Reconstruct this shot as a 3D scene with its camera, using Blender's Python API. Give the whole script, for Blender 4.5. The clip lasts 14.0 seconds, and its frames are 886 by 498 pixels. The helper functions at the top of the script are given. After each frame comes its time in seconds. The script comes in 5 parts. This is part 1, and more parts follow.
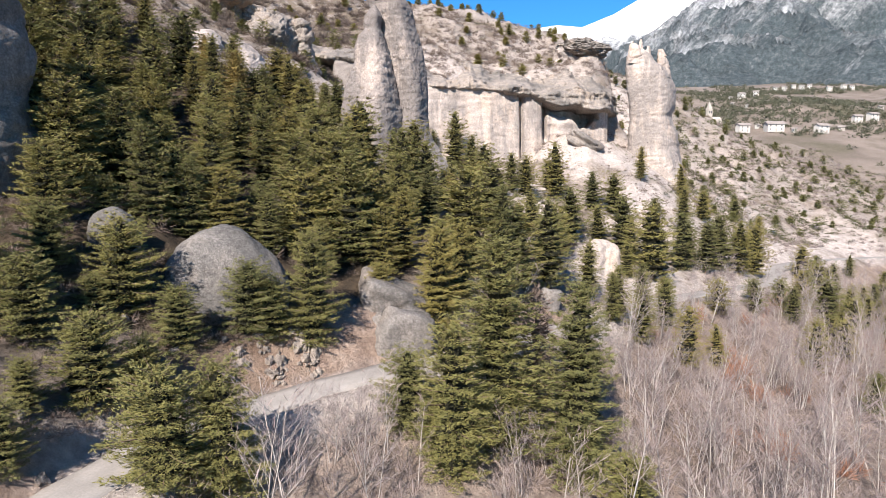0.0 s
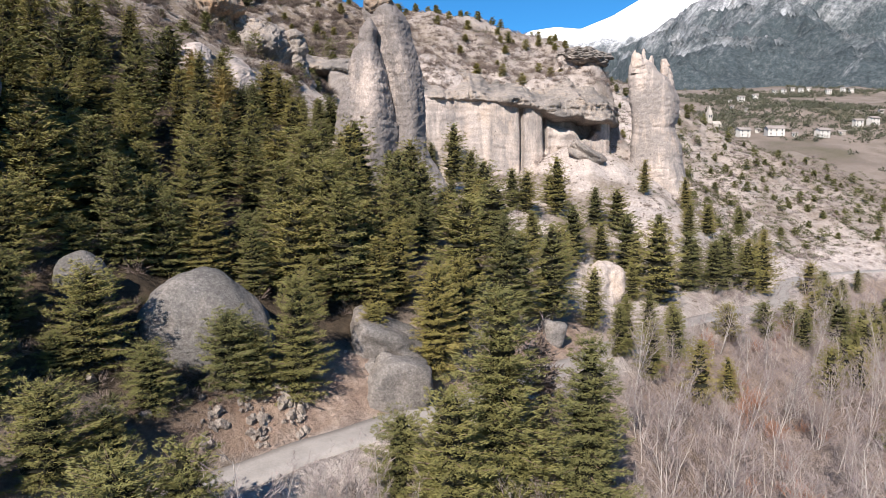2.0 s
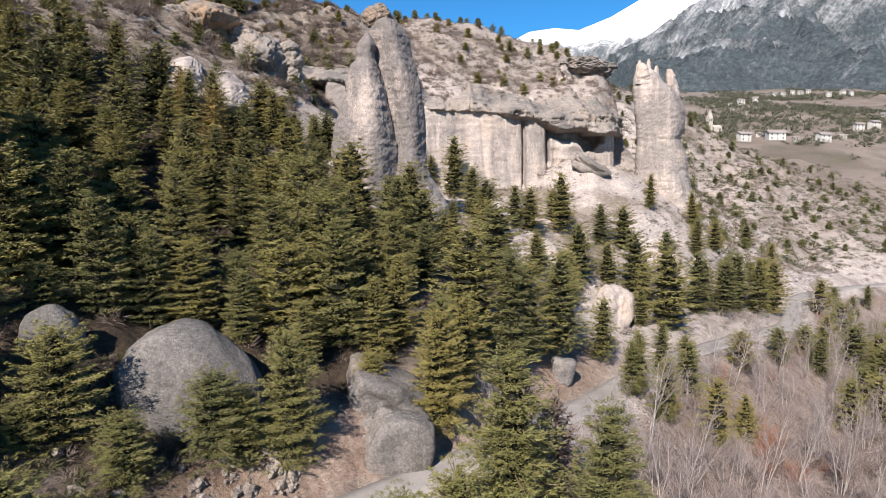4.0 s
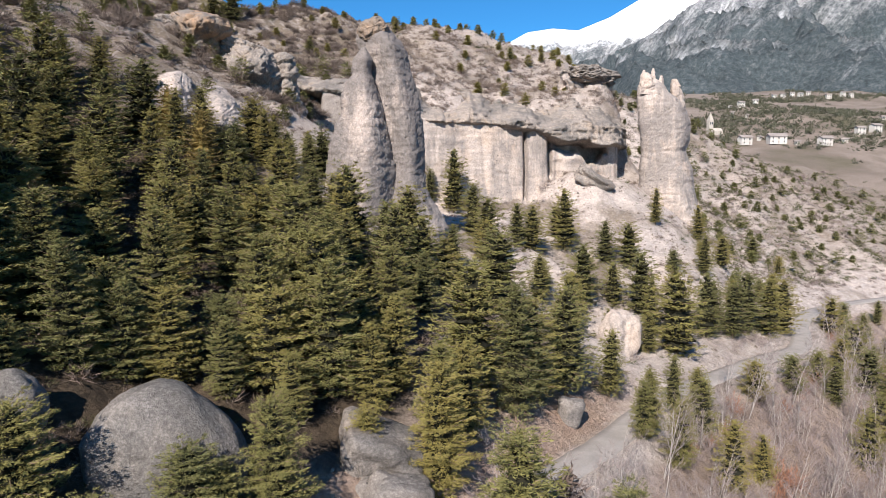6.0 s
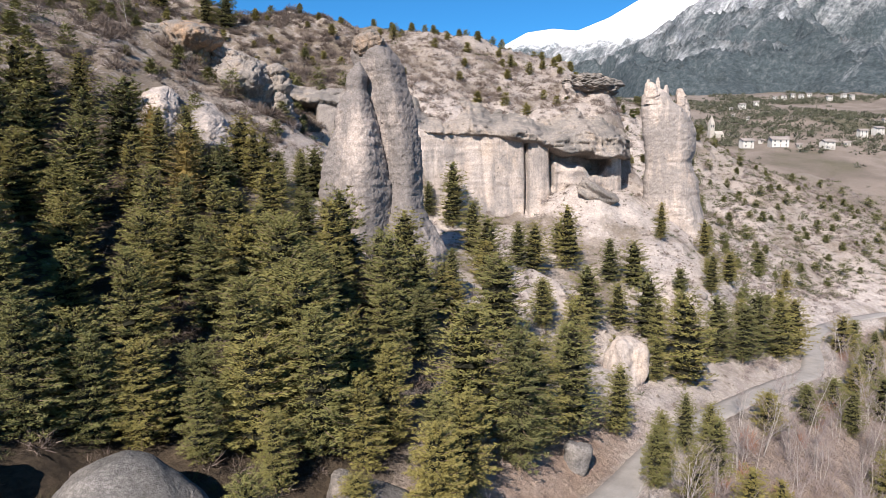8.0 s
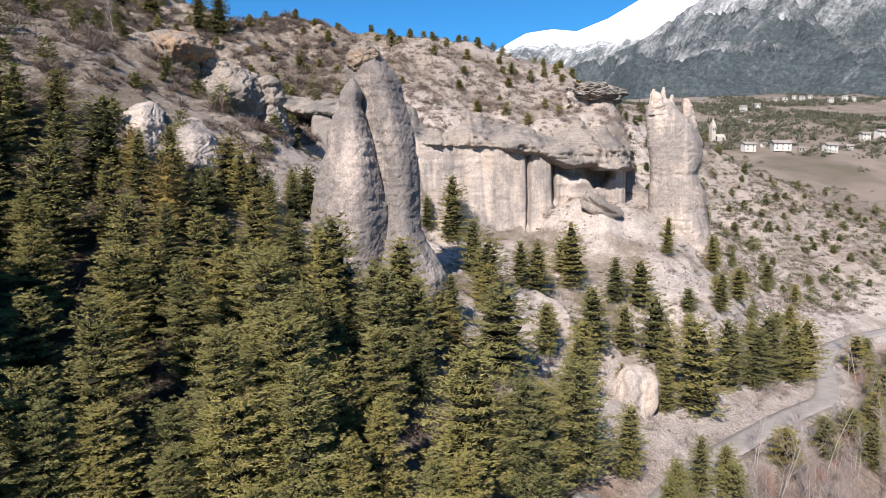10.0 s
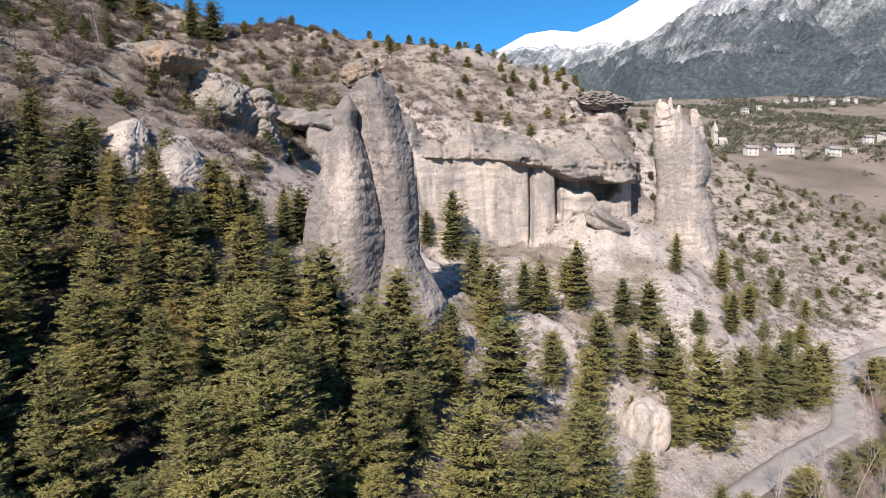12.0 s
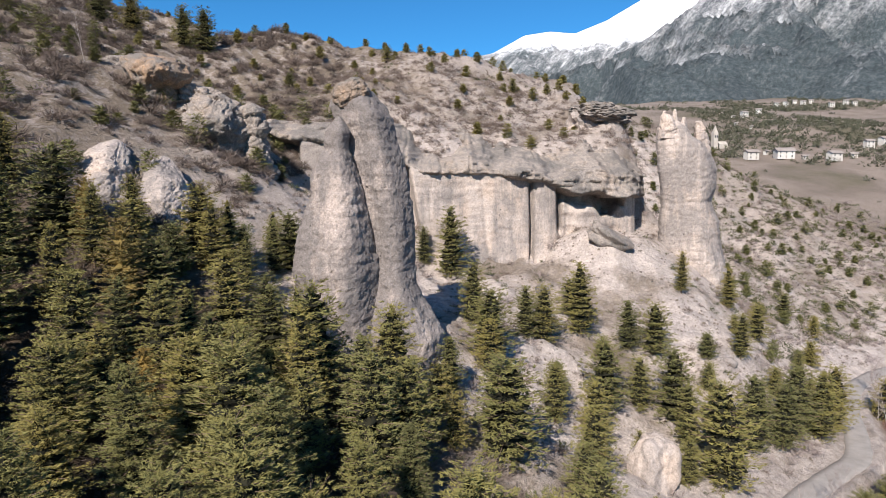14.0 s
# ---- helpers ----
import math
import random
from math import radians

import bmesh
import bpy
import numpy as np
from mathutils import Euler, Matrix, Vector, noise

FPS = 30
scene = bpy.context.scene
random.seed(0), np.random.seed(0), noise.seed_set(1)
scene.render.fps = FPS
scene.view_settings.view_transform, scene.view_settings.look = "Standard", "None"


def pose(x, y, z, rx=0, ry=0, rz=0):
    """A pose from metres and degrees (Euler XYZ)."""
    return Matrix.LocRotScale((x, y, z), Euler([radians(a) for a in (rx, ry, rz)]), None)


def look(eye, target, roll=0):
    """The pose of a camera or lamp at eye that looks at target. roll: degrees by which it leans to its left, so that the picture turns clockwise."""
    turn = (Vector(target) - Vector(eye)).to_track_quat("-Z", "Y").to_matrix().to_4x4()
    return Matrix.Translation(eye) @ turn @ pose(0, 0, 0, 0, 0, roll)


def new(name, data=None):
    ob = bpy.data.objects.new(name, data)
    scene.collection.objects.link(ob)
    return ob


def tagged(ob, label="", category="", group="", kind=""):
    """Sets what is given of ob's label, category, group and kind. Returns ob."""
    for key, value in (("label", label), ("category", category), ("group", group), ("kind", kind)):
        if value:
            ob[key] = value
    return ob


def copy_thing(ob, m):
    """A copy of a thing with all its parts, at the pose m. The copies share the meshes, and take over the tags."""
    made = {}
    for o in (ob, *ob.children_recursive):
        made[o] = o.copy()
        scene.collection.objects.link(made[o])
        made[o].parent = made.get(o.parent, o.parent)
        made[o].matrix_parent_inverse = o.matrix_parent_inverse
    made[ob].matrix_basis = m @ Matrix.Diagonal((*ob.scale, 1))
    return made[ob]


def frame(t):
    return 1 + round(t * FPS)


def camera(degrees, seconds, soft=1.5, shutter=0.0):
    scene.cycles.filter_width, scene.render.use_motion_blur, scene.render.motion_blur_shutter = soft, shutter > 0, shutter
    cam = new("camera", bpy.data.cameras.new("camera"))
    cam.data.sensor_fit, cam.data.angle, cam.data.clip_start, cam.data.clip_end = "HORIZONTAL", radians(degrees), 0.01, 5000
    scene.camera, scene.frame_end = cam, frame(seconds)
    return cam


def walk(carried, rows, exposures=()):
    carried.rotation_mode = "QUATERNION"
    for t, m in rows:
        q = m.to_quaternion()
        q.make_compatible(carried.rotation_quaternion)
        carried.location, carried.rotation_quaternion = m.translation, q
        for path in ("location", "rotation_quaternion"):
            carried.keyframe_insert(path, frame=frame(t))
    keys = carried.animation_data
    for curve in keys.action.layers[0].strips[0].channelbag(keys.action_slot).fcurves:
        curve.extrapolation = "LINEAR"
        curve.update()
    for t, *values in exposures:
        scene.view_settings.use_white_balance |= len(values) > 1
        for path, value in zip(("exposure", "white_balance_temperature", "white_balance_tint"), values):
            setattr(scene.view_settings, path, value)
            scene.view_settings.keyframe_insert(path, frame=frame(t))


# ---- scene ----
cam = camera(72.0, 14.0, soft=0.5)
EXPOSURES = [(0.0, 1.21), (1.1, 1.21), (2.0, 0.94), (11.5, 0.92), (14.0, 0.80)]
PATH = [
    (0, (0.119, -0.148, 21.096), (0.1151, 1.8403, 20.8837), -0.11),
    (0.5, (0.270, 0.828, 21.768), (0.2670, 2.8163, 21.5569), -0.11),
    (1, (0.310, 1.825, 22.462), (0.3080, 3.8135, 22.2525), -0.12),
    (1.5, (0.275, 2.834, 23.175), (0.2745, 4.8233, 22.9656), -0.12),
    (2, (0.195, 3.850, 23.900), (0.1958, 5.8392, 23.6918), -0.13),
    (2.5, (0.093, 4.867, 24.635), (0.0948, 6.8567, 24.4270), -0.13),
    (3, (-0.014, 5.883, 25.375), (-0.0110, 7.8727, 25.1680), -0.13),
    (5.5, (-0.312, 10.929, 29.072), (-0.3024, 12.9186, 28.8662), -0.12),
    (6, (-0.306, 11.942, 29.798), (-0.2959, 13.9311, 29.5921), -0.12),
    (6.5, (-0.283, 12.961, 30.517), (-0.2722, 14.9507, 30.3110), -0.12),
    (7, (-0.247, 13.991, 31.228), (-0.2356, 15.9800, 31.0224), -0.12),
    (7.5, (-0.203, 15.032, 31.932), (-0.1909, 17.0216, 31.7263), -0.11),
    (8, (-0.155, 16.088, 32.629), (-0.1430, 18.0776, 32.4228), -0.12),
    (10.5, (0.004, 21.597, 36.023), (0.0175, 23.5868, 35.8183), -0.13),
    (11, (0.010, 22.731, 36.691), (0.0234, 24.7201, 36.4873), -0.14),
    (11.5, (0.010, 23.862, 37.360), (0.0241, 25.8516, 37.1563), -0.15),
    (12, (0.011, 24.983, 38.030), (0.0249, 26.9720, 37.8268), -0.17),
    (12.5, (0.018, 26.080, 38.703), (0.0328, 28.0697, 38.5007), -0.18),
    (13, (0.042, 27.141, 39.381), (0.0571, 29.1304, 39.1797), -0.20),
    (13.5, (0.093, 28.147, 40.066), (0.1091, 30.1370, 39.8658), -0.22),
    (14, (0.184, 29.080, 40.760), (0.2023, 31.0696, 40.5607), -0.24),
]
walk(cam, [(t, look(eye, target, roll)) for t, eye, target, roll in PATH], exposures=EXPOSURES)

# ---- world, sun, exposure ----
SUN_TO = Vector((-0.36, -0.93, 0.0)).normalized() * math.cos(radians(37)) + Vector((0, 0, math.sin(radians(37))))
world = bpy.data.worlds.new("sky")
world.use_nodes = True
scene.world = world
sky = world.node_tree.nodes.new("ShaderNodeTexSky")
sky.sky_type, sky.sun_disc = "NISHITA", False
sky.sun_elevation = radians(37)
sky.sun_rotation = math.atan2(SUN_TO.x, SUN_TO.y)
sky.altitude, sky.air_density, sky.dust_density, sky.ozone_density = 1500, 1.0, 0.0, 1.5
tint = world.node_tree.nodes.new("ShaderNodeMix")
tint.data_type, tint.blend_type = "RGBA", "MULTIPLY"
tint.inputs[0].default_value, tint.inputs[7].default_value = 1.0, (0.33, 1.04, 1.52, 1.0)
world.node_tree.links.new(sky.outputs[0], tint.inputs[6])
world.node_tree.links.new(tint.outputs[2], world.node_tree.nodes["Background"].inputs[0])
world.node_tree.nodes["Background"].inputs[1].default_value = 0.055
sun = new("sun", bpy.data.lights.new("sun", "SUN"))
sun.data.energy, sun.data.angle, sun.data.color = 5.0, radians(0.53), (1.0, 0.92, 0.84)
sun.matrix_world = look(SUN_TO * 100, (0, 0, 0))
scene.view_settings.exposure = 0.99

# ---- tools ----
def hash3(i, j, k, seed):
    n = (i.astype(np.int64) * 374761393 + j.astype(np.int64) * 668265263 + k.astype(np.int64) * 2147483647 + seed * 974711) & 0xFFFFFFFF
    n = ((n ^ (n >> 13)) * 1274126177) & 0xFFFFFFFF
    n = ((n ^ (n >> 16)) * 1103515245) & 0xFFFFFFFF
    return ((n ^ (n >> 15)) & 0xFFFFFF) / float(0xFFFFFF) * 2 - 1


def noise3(x, y, z, seed=0):
    """Smooth value noise in -1..1 on arrays."""
    x, y, z = np.broadcast_arrays(np.asarray(x, float), np.asarray(y, float), np.asarray(z, float))
    i, j, k = np.floor(x), np.floor(y), np.floor(z)
    u, v, w = x - i, y - j, z - k
    u, v, w = (a * a * a * (a * (a * 6 - 15) + 10) for a in (u, v, w))
    out = 0
    for a in (0, 1):
        for b in (0, 1):
            for c in (0, 1):
                out = out + hash3(i + a, j + b, k + c, seed) * (u if a else 1 - u) * (v if b else 1 - v) * (w if c else 1 - w)
    return out


def fbm(x, y, z=0.0, octaves=4, seed=0, gain=0.5):
    out, size, rate = 0, 1.0, 1.0
    for o in range(octaves):
        out = out + size * noise3(np.asarray(x) * rate + 17.3 * o, np.asarray(y) * rate - 9.1 * o, np.asarray(z) * rate + 4.7 * o, seed + o)
        size, rate = size * gain, rate * 2.03
    return out


def cells(x, y, z, seed=0):
    """Broken blocks: a random level in -1..1 for the block that holds each point, and the distance from its nearest joint."""
    x, y, z = np.broadcast_arrays(np.asarray(x, float), np.asarray(y, float), np.asarray(z, float))
    i, j, k = np.floor(x), np.floor(y), np.floor(z)
    best, second, level = np.full(x.shape, 9.0), np.full(x.shape, 9.0), np.zeros(x.shape)
    for a, b, c in ((a, b, c) for a in (-1, 0, 1) for b in (-1, 0, 1) for c in (-1, 0, 1)):
        p, q, r = i + a, j + b, k + c
        d = (p + 0.5 + 0.45 * hash3(p, q, r, seed) - x) ** 2 + (q + 0.5 + 0.45 * hash3(p, q, r, seed + 1) - y) ** 2 + (r + 0.5 + 0.45 * hash3(p, q, r, seed + 2) - z) ** 2
        nearer = d < best
        second = np.where(nearer, best, np.minimum(second, d))
        level = np.where(nearer, hash3(p, q, r, seed + 3), level)
        best = np.where(nearer, d, best)
    return level, np.sqrt(second) - np.sqrt(best)


def fractured(x, y, z, size, flat, seed, crack=0.25):
    """Relief of broken rock: blocks of the given size, warped, with creases between them."""
    w = 0.35 * size
    x, y, z = x + w * noise3(x / size, y / size, z / size, seed + 5), y + w * noise3(x / size, y / size, z / size, seed + 6), z + 0.6 * w * noise3(x / size, y / size, z / size, seed + 7)
    level, gap = cells(x / size, y / size, z / (size * flat), seed)
    return level - crack * 4 * np.exp(-gap / 0.10)


def ease(a, b, x):
    t = np.clip((np.asarray(x, float) - a) / (b - a), 0, 1)
    return t * t * (3 - 2 * t)


def mesh_of(name, verts, faces, smooth=False):
    """A mesh from arrays: verts n x 3, faces m x 3 or m x 4."""
    verts, faces = np.asarray(verts, np.float32), np.asarray(faces, np.int32)
    me = bpy.data.meshes.new(name)
    me.vertices.add(len(verts))
    me.vertices.foreach_set("co", verts.ravel())
    n = faces.shape[1]
    me.loops.add(faces.size)
    me.loops.foreach_set("vertex_index", faces.ravel())
    me.polygons.add(len(faces))
    me.polygons.foreach_set("loop_start", np.arange(0, faces.size, n, dtype=np.int32))
    me.polygons.foreach_set("use_smooth", np.full(len(faces), smooth))
    me.update(calc_edges=True)
    me.validate()
    return me


def thing(name, me, material, label="", category="", group="", kind="", parent=None):
    ob = new(name, me)
    if material and not me.materials:
        me.materials.append(material)
    if parent:
        ob.parent = parent
    return tagged(ob, label, category, group, kind)


def empty(name, m, label="", category="", group=""):
    ob = new(name)
    ob.empty_display_size = 0.3
    ob.matrix_world = m
    return tagged(ob, label, category, group)


def grid_faces(rows, cols, wrap=False):
    i, j = np.meshgrid(np.arange(rows - 1), np.arange(cols if wrap else cols - 1), indexing="ij")
    a, b = i * cols + j, i * cols + (j + 1) % cols
    return np.stack([a, b, b + cols, a + cols], -1).reshape(-1, 4)


def tube(points, radii, sides=6):
    """A tapered tube along points: verts, tri faces."""
    points = np.asarray(points, float)
    n = len(points)
    way = np.gradient(points, axis=0)
    way /= np.linalg.norm(way, axis=1)[:, None] + 1e-9
    ref = np.where(np.abs(way[:, 2:3]) > 0.9, [[1.0, 0, 0]], [[0, 0, 1.0]])
    u = np.cross(way, ref)
    u /= np.linalg.norm(u, axis=1)[:, None] + 1e-9
    v = np.cross(way, u)
    a = np.arange(sides) * 2 * np.pi / sides
    ring = u[:, None] * np.cos(a)[None, :, None] + v[:, None] * np.sin(a)[None, :, None]
    verts = (points[:, None] + ring * np.asarray(radii, float)[:, None, None]).reshape(-1, 3)
    q = grid_faces(n, sides, True)
    return verts, np.concatenate([q[:, [0, 1, 2]], q[:, [0, 2, 3]]])


def joined(pieces):
    verts, faces, at = [], [], 0
    for v, f in pieces:
        verts.append(v)
        faces.append(f + at)
        at += len(v)
    return np.concatenate(verts), np.concatenate(faces)


# ---- materials ----
def ramp(nt, fac, stops):
    r = nt.nodes.new("ShaderNodeValToRGB")
    while len(r.color_ramp.elements) < len(stops):
        r.color_ramp.elements.new(0.5)
    for e, (p, c) in zip(r.color_ramp.elements, stops):
        e.position, e.color = p, (*c, 1) if len(c) == 3 else c
    nt.links.new(fac, r.inputs[0])
    return r.outputs[0]


def noise_node(nt, vec, scale, detail=6, rough=0.6, stretch=None):
    if stretch:
        m = nt.nodes.new("ShaderNodeMapping")
        m.inputs["Scale"].default_value = stretch
        nt.links.new(vec, m.inputs["Vector"])
        vec = m.outputs[0]
    n = nt.nodes.new("ShaderNodeTexNoise")
    n.inputs["Scale"].default_value, n.inputs["Detail"].default_value, n.inputs["Roughness"].default_value = scale, detail, rough
    nt.links.new(vec, n.inputs["Vector"])
    return n.outputs[0]


def mixed(nt, fac, a, b, how="MIX"):
    m = nt.nodes.new("ShaderNodeMix")
    m.data_type, m.blend_type = "RGBA", how
    for sock, value in ((m.inputs[0], fac), (m.inputs[6], a), (m.inputs[7], b)):
        if isinstance(value, (int, float)):
            sock.default_value = value
        elif isinstance(value, tuple):
            sock.default_value = (*value, 1)
        else:
            nt.links.new(value, sock)
    return m.outputs[2]


def begin(name, rough=0.85):
    m = bpy.data.materials.new(name)
    m.use_nodes = True
    nt = m.node_tree
    p = nt.nodes["Principled BSDF"]
    p.inputs["Roughness"].default_value = rough
    p.inputs["Specular IOR Level"].default_value = 0.25
    geo = nt.nodes.new("ShaderNodeNewGeometry")
    return m, nt, p, geo.outputs["Position"]


def bumped(nt, p, height, strength, distance):
    b = nt.nodes.new("ShaderNodeBump")
    b.inputs["Strength"].default_value, b.inputs["Distance"].default_value = strength, distance
    nt.links.new(height, b.inputs["Height"])
    nt.links.new(b.outputs[0], p.inputs["Normal"])


def added(nt, a, b, how="ADD"):
    m = nt.nodes.new("ShaderNodeMath")
    m.operation = how
    for sock, value in zip(m.inputs, (a, b)):
        if isinstance(value, (int, float)):
            sock.default_value = value
        else:
            nt.links.new(value, sock)
    return m.outputs[0]


def conglomerate(name, pale, mid, grey, weather=0.5, pebble=4.2, speckle=1.0):
    """Pebbly cemented rock: level beds, pale fresh patches, grey weathered skin, pebbles of two sizes."""
    m, nt, p, at = begin(name, 0.92)
    beds = noise_node(nt, at, 0.8, 6, 0.7, (0.06, 0.06, 1.0))
    patch = noise_node(nt, at, 0.11, 7, 0.62, (1.0, 1.0, 0.55))
    streak = noise_node(nt, at, 0.9, 5, 0.65, (1.0, 1.0, 0.09))
    base = ramp(nt, beds, [(0.35, mid), (0.52, pale), (0.68, mid)])
    skin = ramp(nt, added(nt, added(nt, patch, added(nt, streak, 0.35, "MULTIPLY")), 0.17, "SUBTRACT"), [(weather - 0.06, (0, 0, 0)), (weather + 0.09, (1, 1, 1))])
    base = mixed(nt, ramp(nt, noise_node(nt, at, 0.16, 4, 0.55, (1.0, 1.0, 0.7)), [(0.50, (0, 0, 0)), (0.68, (0.5, 0.5, 0.5))]), base, tuple(c * k for c, k in zip(pale, (1.0, 0.88, 0.74))))
    col = mixed(nt, skin, base, grey)
    heights = []
    for size, amount in ((pebble, 0.55), (pebble * 2.9, 0.7)):
        v = nt.nodes.new("ShaderNodeTexVoronoi")
        v.inputs["Scale"].default_value = size
        flat = nt.nodes.new("ShaderNodeMapping")
        flat.inputs["Scale"].default_value = (1.0, 1.0, 1.12)
        nt.links.new(at, flat.inputs["Vector"])
        nt.links.new(flat.outputs[0], v.inputs["Vector"])
        dots = ramp(nt, v.outputs["Distance"], [(0.0, (1.35, 1.34, 1.32)), (0.3, (1.05, 1.05, 1.05)), (0.7, (0.6, 0.59, 0.58))])
        col = mixed(nt, amount * speckle, col, dots, "MULTIPLY")
        heights.append(added(nt, v.outputs["Distance"], -0.45, "MULTIPLY"))
    # small holes painted as dark spots: their shade is colour only, nothing is hollowed
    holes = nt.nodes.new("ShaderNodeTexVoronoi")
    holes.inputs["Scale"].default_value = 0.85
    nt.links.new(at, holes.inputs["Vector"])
    hole_shade = ramp(nt, added(nt, holes.outputs["Distance"], added(nt, noise_node(nt, at, 0.5, 3, 0.5), 0.55, "MULTIPLY")), [(0.285, (1, 1, 1)), (0.335, (0, 0, 0))])
    col = mixed(nt, hole_shade, col, tuple(0.3 * c for c in grey))
    grain = noise_node(nt, at, 2.6, 12, 0.82)
    col = mixed(nt, 0.7, col, ramp(nt, grain, [(0.37, (0.5, 0.49, 0.48)), (0.5, (0.98, 0.98, 0.98)), (0.63, (1.24, 1.23, 1.22))]), "MULTIPLY")
    nt.links.new(col, p.inputs["Base Color"])
    h = added(nt, added(nt, grain, heights[0]), added(nt, heights[1], added(nt, beds, 0.5, "MULTIPLY")))
    bumped(nt, p, h, 0.9, 0.11)
    return m


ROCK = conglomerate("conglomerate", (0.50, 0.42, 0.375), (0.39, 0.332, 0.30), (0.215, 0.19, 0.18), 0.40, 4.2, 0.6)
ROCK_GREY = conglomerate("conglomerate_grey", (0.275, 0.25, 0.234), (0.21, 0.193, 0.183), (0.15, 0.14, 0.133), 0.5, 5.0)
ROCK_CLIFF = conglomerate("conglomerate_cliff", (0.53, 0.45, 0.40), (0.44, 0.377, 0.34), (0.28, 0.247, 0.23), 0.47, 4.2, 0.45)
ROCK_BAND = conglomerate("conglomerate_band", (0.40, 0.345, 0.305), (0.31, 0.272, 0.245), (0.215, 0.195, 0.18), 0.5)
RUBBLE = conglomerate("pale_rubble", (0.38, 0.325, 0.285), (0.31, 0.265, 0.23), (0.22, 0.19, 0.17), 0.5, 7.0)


def soil_material():
    """Scree, turf, bare earth, needle litter and fields, spread by the ground's cover attributes."""
    m, nt, p, at = begin("scree_soil", 0.95)
    big = noise_node(nt, at, 0.06, 8, 0.66)
    mid = noise_node(nt, at, 0.5, 8, 0.72)
    fine = noise_node(nt, at, 3.2, 9, 0.8)
    broad = noise_node(nt, at, 0.012, 6, 0.6)
    v = nt.nodes.new("ShaderNodeTexVoronoi")
    v.inputs["Scale"].default_value = 1.6
    nt.links.new(at, v.inputs["Vector"])
    cover = nt.nodes.new("ShaderNodeAttribute")
    cover.attribute_name = "cover"
    sep = nt.nodes.new("ShaderNodeSeparateColor")
    nt.links.new(cover.outputs["Color"], sep.inputs[0])
    scree = ramp(nt, mid, [(0.3, (0.31, 0.265, 0.245)), (0.5, (0.52, 0.45, 0.415)), (0.7, (0.70, 0.615, 0.565))])
    turf = ramp(nt, mid, [(0.3, (0.10, 0.08, 0.06)), (0.55, (0.20, 0.16, 0.125)), (0.8, (0.30, 0.245, 0.195))])
    earth = ramp(nt, mid, [(0.3, (0.17, 0.10, 0.07)), (0.5, (0.33, 0.22, 0.16)), (0.75, (0.47, 0.35, 0.27))])
    litter = ramp(nt, mid, [(0.35, (0.045, 0.034, 0.024)), (0.7, (0.13, 0.095, 0.065))])
    field = ramp(nt, broad, [(0.36, (0.12, 0.105, 0.072)), (0.45, (0.17, 0.138, 0.115)), (0.55, (0.245, 0.20, 0.17)), (0.64, (0.14, 0.115, 0.09))])
    col = mixed(nt, ramp(nt, added(nt, big, added(nt, mid, 0.45, "MULTIPLY")), [(0.72, (0, 0, 0)), (0.86, (0.85, 0.85, 0.85))]), scree, turf)
    spots = ramp(nt, added(nt, mid, added(nt, big, 0.3, "MULTIPLY")), [(0.48, (0, 0, 0)), (0.66, (1, 1, 1))])
    col = mixed(nt, added(nt, sep.outputs[0], spots, "MULTIPLY"), col, turf)
    col = mixed(nt, sep.outputs[1], col, earth)
    col = mixed(nt, sep.outputs[2], col, litter)
    col = mixed(nt, cover.outputs["Alpha"], col, field)
    col = mixed(nt, 0.85, col, ramp(nt, fine, [(0.32, (0.62, 0.61, 0.60)), (0.6, (1.18, 1.17, 1.15))]), "MULTIPLY")
    col = mixed(nt, 0.5, col, ramp(nt, v.outputs["Distance"], [(0.0, (1.2, 1.2, 1.2)), (0.6, (0.8, 0.8, 0.8))]), "MULTIPLY")
    nt.links.new(col, p.inputs["Base Color"])
    bumped(nt, p, added(nt, added(nt, fine, mid), added(nt, v.outputs["Distance"], -0.4, "MULTIPLY")), 1.0, 0.45)
    return m


SOIL = soil_material()


def plain(name, a, b, scale=0.6, fine=6.0, rough=0.9, bump=0.5, dist=0.05, metal=0.0):
    """Two tones broken up at two sizes."""
    m, nt, p, at = begin(name, rough)
    big, small = noise_node(nt, at, scale, 5, 0.6), noise_node(nt, at, fine, 6, 0.7)
    col = ramp(nt, big, [(0.3, a), (0.7, b)])
    col = mixed(nt, 0.7, col, ramp(nt, small, [(0.3, (0.7, 0.7, 0.7)), (0.65, (1.1, 1.1, 1.1))]), "MULTIPLY")
    nt.links.new(col, p.inputs["Base Color"])
    p.inputs["Metallic"].default_value = metal
    bumped(nt, p, small, bump, dist)
    return m


def leaf_material(name, stops, back=0.25):
    """Needles or twigs, each tree in its own tone."""
    m, nt, p, at = begin(name, 0.75)
    info = nt.nodes.new("ShaderNodeObjectInfo")
    geo = nt.nodes.new("ShaderNodeNewGeometry")
    tone = added(nt, added(nt, info.outputs["Random"], 0.7, "MULTIPLY"), added(nt, geo.outputs["Random Per Island"], 0.3, "MULTIPLY"))
    col = ramp(nt, tone, stops)
    nt.links.new(col, p.inputs["Base Color"])
    t = nt.nodes.new("ShaderNodeBsdfTranslucent")
    nt.links.new(col, t.inputs[0])
    mix = nt.nodes.new("ShaderNodeMixShader")
    mix.inputs[0].default_value = back
    nt.links.new(p.outputs[0], mix.inputs[1])
    nt.links.new(t.outputs[0], mix.inputs[2])
    nt.links.new(mix.outputs[0], nt.nodes["Material Output"].inputs[0])
    return m


